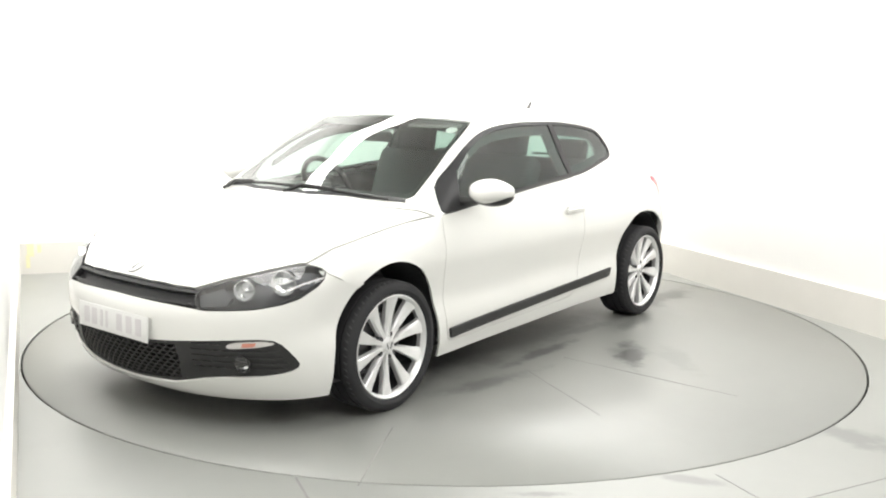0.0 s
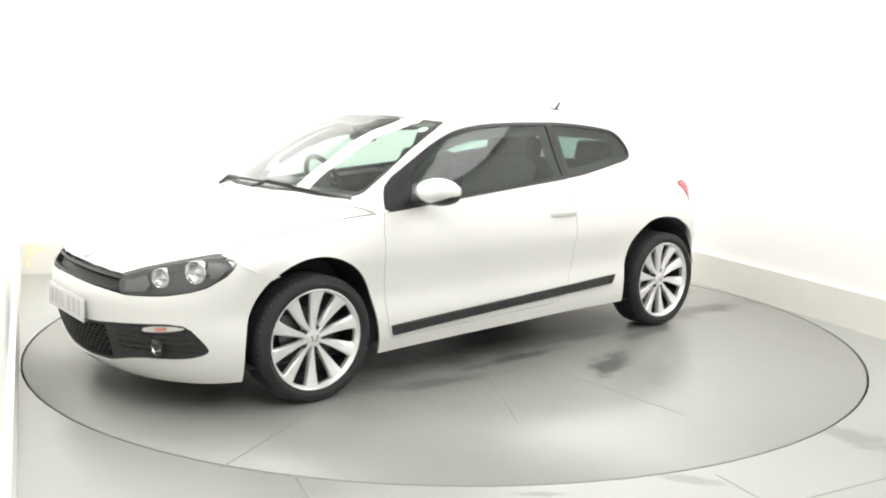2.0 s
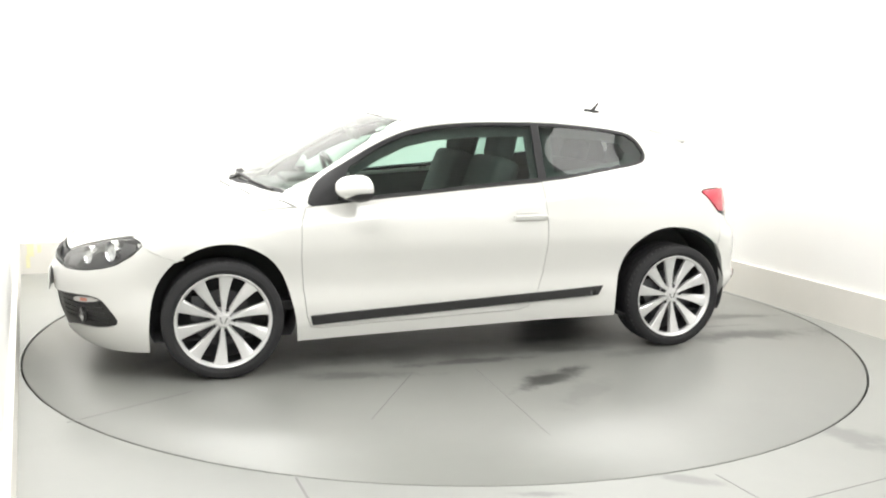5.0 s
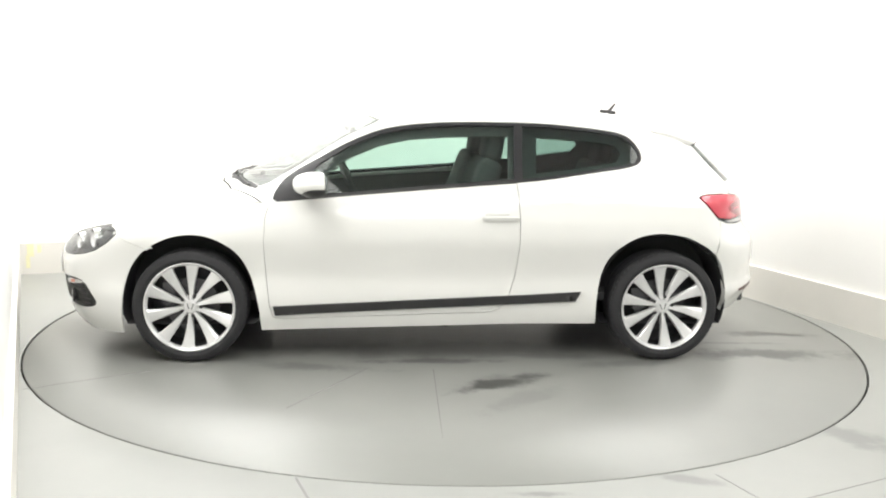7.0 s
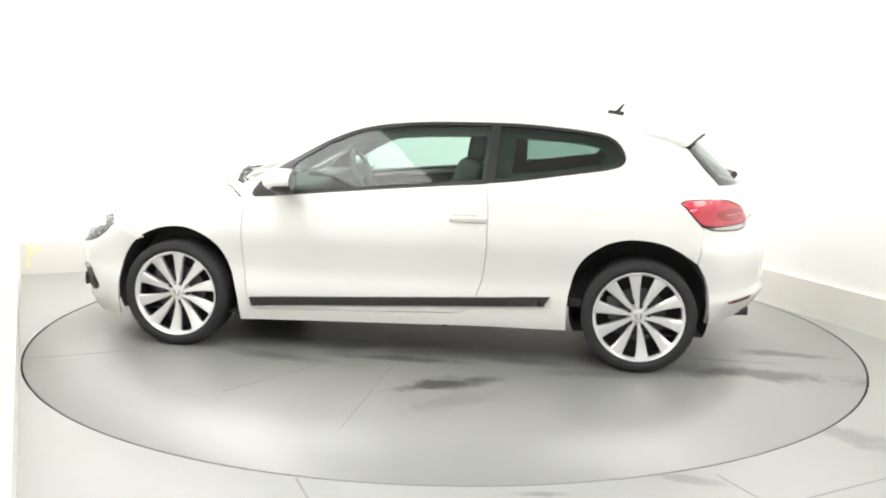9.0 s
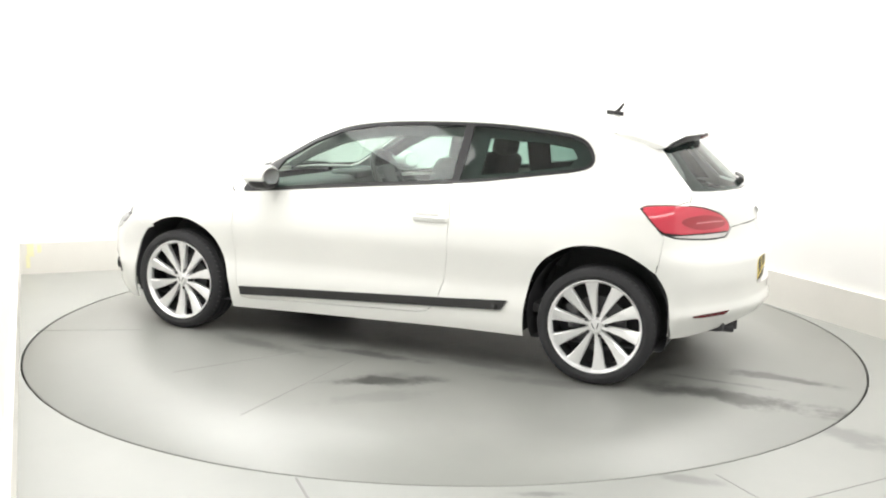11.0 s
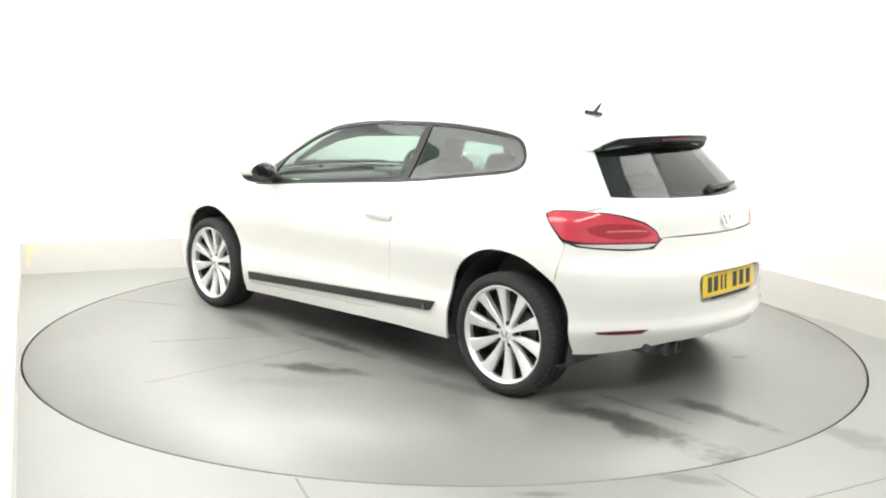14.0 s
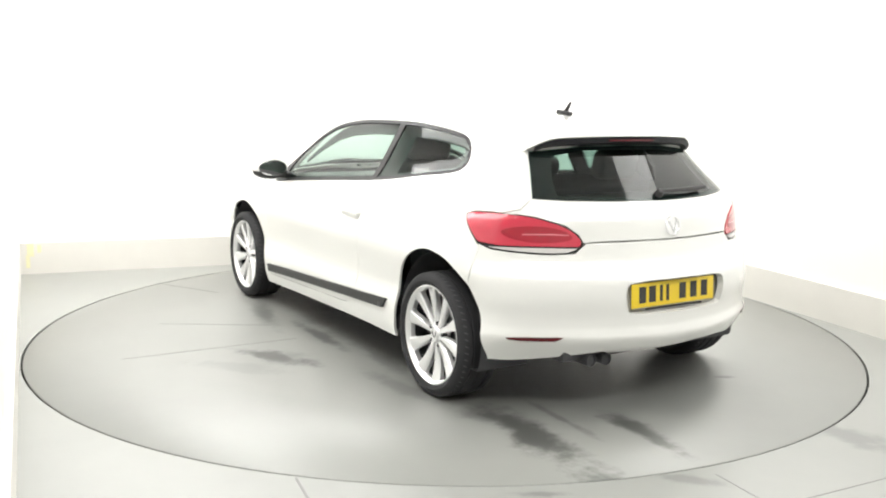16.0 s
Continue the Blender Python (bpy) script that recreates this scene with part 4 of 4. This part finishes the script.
        core = rounded(TAIL.flat(np.array([(-1.62, 0.74, 0.845), (-1.70, 0.66, 0.872), (-1.80, 0.53, 0.862), (-1.845, 0.475, 0.815), (-1.80, 0.56, 0.797), (-1.70, 0.68, 0.800)])), 2)
        sheet("inner_lens", lamp, RED_DEEP, TAIL.solid(core), TAIL, flip=flip, off=0.0045, rim=0.003, step=0.02)
        # thin pale sliver: a highlight on the red lens, put into the colour
        glint = TAIL.flat(np.array([(-1.70, 0.66, 0.835), (-1.78, 0.56, 0.838), (-1.82, 0.50, 0.834), (-1.82, 0.50, 0.830), (-1.78, 0.56, 0.832), (-1.70, 0.66, 0.830)]))
        sheet("painted_glint", lamp, PALE_RED, TAIL.solid(glint), TAIL, flip=flip, off=0.0055, rim=0.002, step=0.02)
        sheet("clear_lens", lamp, CLEAR_LAMP, TAIL.solid(lower[ends]), TAIL, flip=flip, off=0.003, rim=0.012, step=0.02)
    # bumper with the plate recess
    half = np.concatenate([at_end([(0.0, 0.803), (0.2, 0.802), (0.35, 0.801), (0.44, 0.798)], -1.0), np.array(TAIL_LAMP)[8:13], at_side([(-1.60, 0.77), (-1.59, 0.68)] + ARCH_R_TAIL),
                           at_end([(0.80, 0.262), (0.73, 0.262), (0.54, 0.290), (0.40, 0.310), (0.31, 0.322), (0.0, 0.328)], -1.0)])
    recess = both_halves(at_end([(0.0, 0.638), (0.27, 0.634), (0.315, 0.60), (0.295, 0.50), (0.27, 0.486), (0.0, 0.484)], -1.0))
    bumper = sheet("rear_bumper", car, PAINT, both_halves(half), TAIL, holes=[(rounded(recess, 1), 0.0)], grow=-0.002, rim=0.03, step=0.022)
    sheet("plate_recess", bumper, PAINT, recess, TAIL, off=-0.052, rim=0.0, step=0.03, grow=0.006)
    plate(car, "rear_number_plate", Vector((-2.004, 0.018, 0.565)), Vector((-1, 0, 0.06)), PLATE_Y, INK, "yellow rear number plate with dark characters")
    bm = box((0.004, 0.36, 0.010), Matrix.Translation((-2.012, 0.018, 0.502)), 0.001)
    part("plate_foot", bm, TRIM, bumper)
    under = both_halves(at_end([(0.0, 0.352), (0.31, 0.346), (0.42, 0.328), (0.44, 0.27), (0.40, 0.235), (0.3, 0.23), (0.0, 0.23)], -1.0))
    sheet("diffuser", car, TRIM, under, TAIL, "black plastic diffuser under the rear bumper", off=-0.20, rim=0.0, step=0.03)
    for flip in (False, True):
        refl = at_end([(0.775, 0.382), (0.72, 0.387), (0.60, 0.391), (0.57, 0.390), (0.60, 0.373), (0.72, 0.371), (0.765, 0.374)], -1.0)
        sheet("rear_reflector", bumper, REFLEX, refl, TAIL, "slim dark red reflector", flip=flip, off=0.003, rim=0.006, step=0.02)
    for y in (0.335, 0.415):
        bm = lathe([(0.024, 0.10), (0.028, 0.10), (0.029, -0.02), (0.025, -0.02), (0.025, 0.09), (0.001, 0.09)], 28, "y")
        bm.transform(Matrix.Translation((-1.825 + 0.1 * (y - 0.335), y, 0.268)) @ Matrix.Rotation(math.pi / 2 * -1, 4, "Z") @ Matrix.Scale(-1, 4, (0, 1, 0)))
        part("exhaust_pipe", bm, LINER, car, "round dark exhaust tip")


def build_wheel(car, x, s, spin):
    """A ten-spoke alloy wheel; its outer side looks along +y before mirroring."""
    m = Matrix.Translation((x, s * 0.785, 0.301)) @ Matrix.Diagonal((1, s, 1, 1)) @ Matrix.Rotation(spin, 4, "Y")
    wheel = new("wheel")
    wheel.parent = car
    tagged(wheel, "silver ten-spoke alloy wheel with a low-profile black tyre")

    def put(name, bm, mat, label=""):
        bm.transform(m)
        return part(name, bm, mat, wheel, label)
    r0, w = 0.302, 0.108
    prof = [(0.236, -w + 0.012), (0.255, -w), (0.278, -w - 0.002), (0.290, -w + 0.006), (0.2985, -w + 0.016)]
    for g in (-0.052, 0.0, 0.052):
        prof += [(r0, g - 0.016), (r0, g - 0.005), (r0 - 0.008, g - 0.0045), (r0 - 0.008, g + 0.0045), (r0, g + 0.005), (r0, g + 0.016)]
    prof += [(0.2985, w - 0.016), (0.290, w - 0.006), (0.278, w + 0.002), (0.268, w + 0.0025), (0.262, w + 0.0045), (0.256, w + 0.002), (0.246, w - 0.006), (0.239, w - 0.012)]
    tyre = put("tyre", lathe(prof, 72), RUBBER)
    bm = bmesh.new()
    for k in range(60):
        for g, lean in ((-0.079, 0.45), (0.079, -0.45)):
            add_box(bm, (0.0045, 0.030, 0.006), Matrix.Rotation(2 * math.pi * k / 60, 4, "Y") @ Matrix.Translation((0, g, r0 - 0.0042)) @ Matrix.Rotation(lean, 4, "Z"))
    bm.transform(m)
    tagged(part("tread_groove", bm, LINER, tyre, smooth=False), kind="stuff")
    put("rim", lathe([(0.229, -0.095), (0.229, 0.055), (0.222, 0.078), (0.228, 0.092), (0.236, 0.101), (0.240, 0.100), (0.241, 0.090), (0.240, -0.09)], 72), ALLOY)
    # barrel, disc and caliper hold the shade behind the spokes in their colour
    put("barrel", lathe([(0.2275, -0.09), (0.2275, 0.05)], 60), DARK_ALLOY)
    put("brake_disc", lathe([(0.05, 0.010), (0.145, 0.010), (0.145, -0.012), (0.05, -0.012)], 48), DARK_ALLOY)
    put("back_plate", lathe([(0.02, -0.03), (0.227, -0.06)], 48), LINER)
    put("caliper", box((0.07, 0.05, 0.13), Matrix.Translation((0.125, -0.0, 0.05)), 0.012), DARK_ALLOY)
    for k in range(10):
        # one spoke, narrow at the hub and broad at the rim
        bm = bmesh.new()
        rows = []
        for i in range(9):
            t = i / 8
            r = 0.036 + 0.194 * t
            half = 0.0100 + 0.0245 * t ** 1.2
            sweep = 0.003 * math.sin(math.pi * t) - 0.002 * t
            face = 0.058 + 0.030 * t ** 1.3 + 0.012 * (1 - t) ** 2
            if t > 0.94:
                half += 0.005
            row = [(sweep - half, face - 0.032), (sweep - half, face - 0.005), (sweep - half * 0.8, face), (sweep + half * 0.55, face - 0.002), (sweep + half, face - 0.012), (sweep + half, face - 0.032)]
            rows.append([bm.verts.new((dx, yy, r)) for dx, yy in row])
        for a, b in zip(rows, rows[1:]):
            for j in range(6):
                bm.faces.new((a[j], a[(j + 1) % 6], b[(j + 1) % 6], b[j]))
        bm.faces.new(rows[0])
        bm.faces.new(rows[-1])
        bm.transform(Matrix.Rotation(2 * math.pi * k / 10, 4, "Y"))
        put("spoke", bm, ALLOY)
    put("hub", lathe([(0.060, 0.020), (0.052, 0.050), (0.042, 0.062), (0.038, 0.070), (0.035, 0.074), (0.033, 0.071), (0.001, 0.071)], 40), ALLOY)
    cap = put("hub_cap", lathe([(0.030, 0.070), (0.029, 0.076), (0.024, 0.078), (0.023, 0.0755), (0.001, 0.0765)], 32), ALLOY)
    for lean in (-0.35, 0.35):
        bm = box((0.004, 0.003, 0.034), Matrix.Translation((0.012 * (1 if lean > 0 else -1), 0.0770, 0)) @ Matrix.Rotation(lean, 4, "Y"), 0.001)
        bm.transform(m)
        part("cap_mark", bm, DARK_ALLOY, cap)
    # dark plugs round the hub paint the shade inside the bolt holes
    for k in range(5):
        t = 2 * math.pi * (k + 0.5) / 5
        bm = lathe([(0.0100, 0.040), (0.0100, 0.068), (0.007, 0.069), (0.001, 0.066)], 12)
        bm.transform(Matrix.Translation((0.055 * math.cos(t), 0, 0.055 * math.sin(t))))
        put("bolt_hole_shade", bm, LINER)
    return wheel


def build_under(car):
    """Floor pan, arch liners and the dark inner skin behind the panel gaps."""
    bm = bmesh.new()
    add_box(bm, (1.75, 1.56, 0.10), Matrix.Translation((0.0, 0, 0.24)), 0.03)
    add_box(bm, (0.62, 1.16, 0.12), Matrix.Translation((1.50, 0, 0.24)), 0.03)
    add_box(bm, (0.80, 1.10, 0.14), Matrix.Translation((-1.48, 0, 0.33)), 0.03)
    add_box(bm, (3.0, 0.9, 0.06), Matrix.Translation((0.0, 0, 0.30)), 0.02)
    part("underbody", bm, LINER, car)
    for x, arch in ((1.285, 1), (-1.285, -1)):
        for s in (-1, 1):
            bm = lathe([(0.366, 0.0), (0.366, 0.28), (0.02, 0.28)], 48)
            bm.transform(Matrix.Translation((x, 0.835, 0.330)) @ Matrix.Diagonal((1, -1, 1, 1)))
            for v in bm.verts:
                if v.co.z < 0.20:
                    v.co.z = 0.20
            bm.transform(Matrix.Diagonal((1, s, 1, 1)))
            part("arch_liner", bm, LINER, car, "dark wheel arch liner")
    part("axle", tube([(1.289, -0.7, 0.309), (1.289, 0.7, 0.309)], 0.03, 10), LINER, car)
    part("axle", tube([(-1.289, -0.7, 0.309), (-1.289, 0.7, 0.309)], 0.035, 10), LINER, car)
    for flip in (False, True):
        inner = at_side([(0.95, 0.83), (0.9, 0.50), (0.90, 0.23), (-0.85, 0.25), (-0.88, 0.55), (-0.55, 0.95), (0.3, 0.89)])
        sheet("inner_sill", car, PAINT, inner, SIDES, flip=flip, off=-0.035, rim=0.0, step=0.06)
    for flip in (False, True):
        flange = at_side([(1.69, 0.700), (1.60, 0.685), (1.50, 0.642), (1.47, 0.615), (1.53, 0.606), (1.60, 0.618), (1.67, 0.645)])
        sheet("fender_flange", car, PAINT, flange, SIDES, flip=flip, off=-0.006, rim=0.0, step=0.03)
    bay = both_halves(np.concatenate([at_top([(1.26, 0.0), (1.03, 0.66)]), at_side([(0.94, 0.842), (1.2, 0.812), (1.60, 0.748), (1.70, 0.716)]), np.array(LAMP_TOP[3::-1]), at_end([(0.30, 0.612), (0.0, 0.616)], 1.0)]))
    sheet("hood_gutter", car, LINER, bay, SIDES, off=-0.021, rim=0.0, step=0.06)
    nose = both_halves(at_end([(0.0, 0.63), (0.42, 0.62), (0.60, 0.64), (0.70, 0.60), (0.74, 0.20), (0.4, 0.15), (0.0, 0.14)], 1.0))
    sheet("crash_bar", car, LINER, nose, NOSE, off=-0.075, rim=0.0, step=0.06)
    for flip in (False, True):
        flange = at_side([(-1.545, 0.765), (-1.545, 0.675), (-1.60, 0.615), (-1.63, 0.585), (-1.69, 0.60), (-1.69, 0.730), (-1.62, 0.755)])
        sheet("bumper_flange", car, PAINT, flange, SIDES, flip=flip, off=-0.009, rim=0.0, step=0.03)
        side_trim = at_side([(-0.44, 0.60), (-0.44, 0.955), (-1.12, 1.04), (-1.62, 0.985), (-1.60, 0.80), (-1.25, 0.745), (-0.97, 0.67)])
        sheet("rear_side_trim", car, CABIN, side_trim, SIDES, flip=flip, off=-0.055, rim=0.0, step=0.05)
    back = both_halves(at_end([(0.0, 0.95), (0.45, 0.93), (0.65, 0.88), (0.72, 0.75), (0.72, 0.30), (0.4, 0.26), (0.0, 0.26)], -1.0))
    sheet("rear_panel", car, PAINT, back, TAIL, off=-0.05, rim=0.0, step=0.06)


def build_seat(car, x, y):
    seat = new("seat")
    seat.parent = car
    tagged(seat, "charcoal cloth bucket front seat with an integral head restraint")
    m = Matrix.Translation((x, y, 0))
    part("seat_cushion", box((0.52, 0.50, 0.16), m @ Matrix.Translation((0.06, 0, 0.50)) @ Matrix.Rotation(-0.12, 4, "Y"), 0.06, 4), CLOTH, seat)
    part("backrest", box((0.15, 0.50, 0.60), m @ Matrix.Translation((-0.27, 0, 0.80)) @ Matrix.Rotation(-0.36, 4, "Y"), 0.065, 4), CLOTH, seat)
    part("head_restraint", box((0.11, 0.27, 0.19), m @ Matrix.Translation((-0.395, 0, 1.165)) @ Matrix.Rotation(-0.2, 4, "Y"), 0.045, 4), CLOTH, seat)
    for dy in (-0.05, 0.05):
        part("restraint_post", tube([m @ Vector((-0.375, dy, 1.03)), m @ Vector((-0.39, dy, 1.10))], 0.007, 8), DARK_ALLOY, seat)


def build_cabin(car):
    part("cabin_floor", box((2.5, 1.45, 0.05), Matrix.Translation((-0.2, 0, 0.33)), 0.01), CABIN, car)
    bm = bmesh.new()
    add_box(bm, (0.34, 1.42, 0.26), Matrix.Translation((0.80, 0, 0.775)), 0.07, 4)
    add_box(bm, (0.30, 1.30, 0.06), Matrix.Translation((0.98, 0, 0.855)) @ Matrix.Rotation(0.10, 4, "Y"), 0.02)
    add_box(bm, (0.20, 0.42, 0.06), Matrix.Translation((0.72, -0.36, 0.905)), 0.025, 3)
    part("dashboard", bm, CABIN, car, "dark plastic dashboard")
    part("centre_console", box((0.9, 0.24, 0.28), Matrix.Translation((0.25, 0, 0.52)), 0.05, 3), CABIN, car)
    m = Matrix.Translation((0.48, -0.345, 0.895)) @ Matrix.Rotation(-1.15, 4, "Y")
    ring = [(0.183 * math.cos(t), 0.183 * math.sin(t), 0) for t in [2 * math.pi * k / 40 for k in range(41)]]
    bm = tube([m @ Vector(p) for p in ring], 0.016, 10)
    sw = part("steering_wheel", bm, TRIM, car, "dark three-spoke steering wheel")
    part("airbag_pad", box((0.15, 0.15, 0.05), m, 0.02, 3), CABIN, sw)
    for p in ((0, 0.12), (0, -0.12), (-0.12, 0)):
        part("wheel_spoke", box((0.03 + abs(p[0]) * 1.1, 0.03 + abs(p[1]) * 1.1, 0.02), m @ Matrix.Translation((*p, 0)), 0.008), TRIM, sw)
    for y in (-0.36, 0.36):
        build_seat(car, 0.02, y)
    bench = part("rear_bench", box((0.48, 1.15, 0.16), Matrix.Translation((-0.76, 0, 0.52)) @ Matrix.Rotation(-0.14, 4, "Y"), 0.06, 4), CLOTH, car, "dark cloth rear bench")
    part("bench_back", box((0.15, 1.15, 0.52), Matrix.Translation((-1.08, 0, 0.78)) @ Matrix.Rotation(-0.42, 4, "Y"), 0.05, 4), CLOTH, bench)
    for y in (-0.32, 0.32):
        part("head_restraint", box((0.10, 0.26, 0.15), Matrix.Translation((-1.20, y, 1.085)) @ Matrix.Rotation(-0.25, 4, "Y"), 0.04, 4), CLOTH, bench)
    part("parcel_shelf", box((0.42, 1.10, 0.02), Matrix.Translation((-1.42, 0, 0.925)), 0.006), CABIN, car)
    part("rear_view_mirror", box((0.035, 0.24, 0.065), Matrix.Translation((0.44, 0.0, 1.205)) @ Matrix.Rotation(0.2, 4, "Y"), 0.018, 3), TRIM, car, "dark interior mirror")
    part("mirror_stalk", tube([(0.47, 0, 1.22), (0.50, 0, 1.252)], 0.012, 8), TRIM, car)
    for y in (-0.34, 0.34):
        part("sun_visor", box((0.15, 0.38, 0.018), Matrix.Translation((0.26, y, 1.285)) @ Matrix.Rotation(0.28, 4, "Y"), 0.007), PALE_CLOTH, car)


def build_small(car):
    # aerial
    z = float(at_top([(-1.15, 0.0)])[0][2])
    fin = part("aerial", box((0.10, 0.036, 0.024), Matrix.Translation((-1.15, 0, z + 0.007)) @ Matrix.Rotation(-0.12, 4, "Y"), 0.008, 3), TRIM, car, "short black roof aerial")
    part("aerial_mast", tube([(-1.155, 0, z + 0.008), (-1.178, 0, z + 0.035), (-1.198, 0, z + 0.062)], [0.013, 0.009, 0.006], 8), TRIM, fin)
    # front wipers lie on the foot of the screen
    for y0, y1 in ((-0.58, 0.02), (0.02, 0.60)):
        q = at_top([(1.120 - 0.33 * y * y - 0.03 * (y1 - y) * (y - y0), y) for y in np.linspace(y0, y1, 7)])
        n = outward(q)
        blade = part("wiper", tube(q + n * 0.011, 0.0075, 6), TRIM, car, "black windscreen wiper at rest")
        pivot = at_top([(1.16 - 0.3 * y0 * y0, y0 + 0.02)])[0]
        part("wiper_arm", tube([pivot, q[1] + n[1] * 0.022, q[3] + n[3] * 0.020], [0.011, 0.009, 0.006], 6), TRIM, blade)
        bm = lathe([(0.016, -0.02), (0.016, 0.006), (0.010, 0.012), (0.001, 0.013)], 16, "z")
        bm.transform(Matrix.Translation(Vector(pivot)))
        part("wiper_cap", bm, TRIM, blade)
    # rear wiper
    q = TAIL.solid(np.array([(a, 0.998 + 0.01 * abs(a)) for a in np.linspace(0.0, -0.42, 7)]))
    n = outward(q)
    w = part("rear_wiper", tube(q + n * 0.020, 0.010, 6), TRIM, car, "black rear wiper at rest")
    bm = lathe([(0.020, -0.01), (0.020, 0.016), (0.013, 0.026), (0.001, 0.028)], 20, "z")
    bm.transform(Matrix.Translation(Vector(q[0])) @ Vector(n[0]).to_track_quat("Z", "Y").to_matrix().to_4x4())
    part("wiper_cap", bm, TRIM, w)
    # sticker in the corner of the screen
    p = at_top([(0.40, 0.515)])
    n = outward(p)[0]
    m = Matrix.Translation(Vector(p[0]) - Vector(n) * 0.008) @ Vector(n).to_track_quat("Z", "Y").to_matrix().to_4x4()
    bm = lathe([(0.001, 0.0), (0.032, 0.0)], 24, "z")
    bm.transform(m)
    part("screen_sticker", bm, PLATE_W, car, "small pale sticker inside the windscreen")
    # filler flap on the far quarter is a shallow round lid
    for x, z in ((-1.18, 0.86),):
        p = at_side([(x, z)])[0] * np.array([1, -1, 1])
        bm = lathe([(0.078, -0.004), (0.078, 0.001), (0.074, 0.003), (0.001, 0.004)], 32, "y")
        bm.transform(Matrix.Translation(Vector(p)) @ Matrix.Rotation(math.pi, 4, "Z") @ Matrix.Rotation(-0.3, 4, "X"))
        part("filler_flap", bm, PAINT, car)


def build_car():
    car = new("car")
    tagged(car, "white three-door hatchback coupe parked on the turntable", "car")
    build_shell(car)
    build_hood(car)
    build_front(car)
    build_glasshouse(car)
    build_rear(car)
    for flip in (False, True):
        build_headlight(car, flip)
        build_door(car, flip)
    for x, spins in ((1.289, (-0.066, 0.3)), (-1.289, (0.128, 0.5))):
        for s, spin in zip((1, -1), spins):
            build_wheel(car, x, s, spin)
    build_under(car)
    build_cabin(car)
    build_small(car)
    return car


build_room()
platform = build_platform()
car = build_car()


def motions():
    """The platform turns and carries the car round."""
    for thing, at in ((platform, (0.0, 0.0)), (car, CAR_AT)):
        rows = [(t, pose(0, 0, 0, 0, 0, a) @ Matrix.Translation((at[0], at[1], 0.0))) for t, a in TURN]
        walk(thing, rows)


motions()
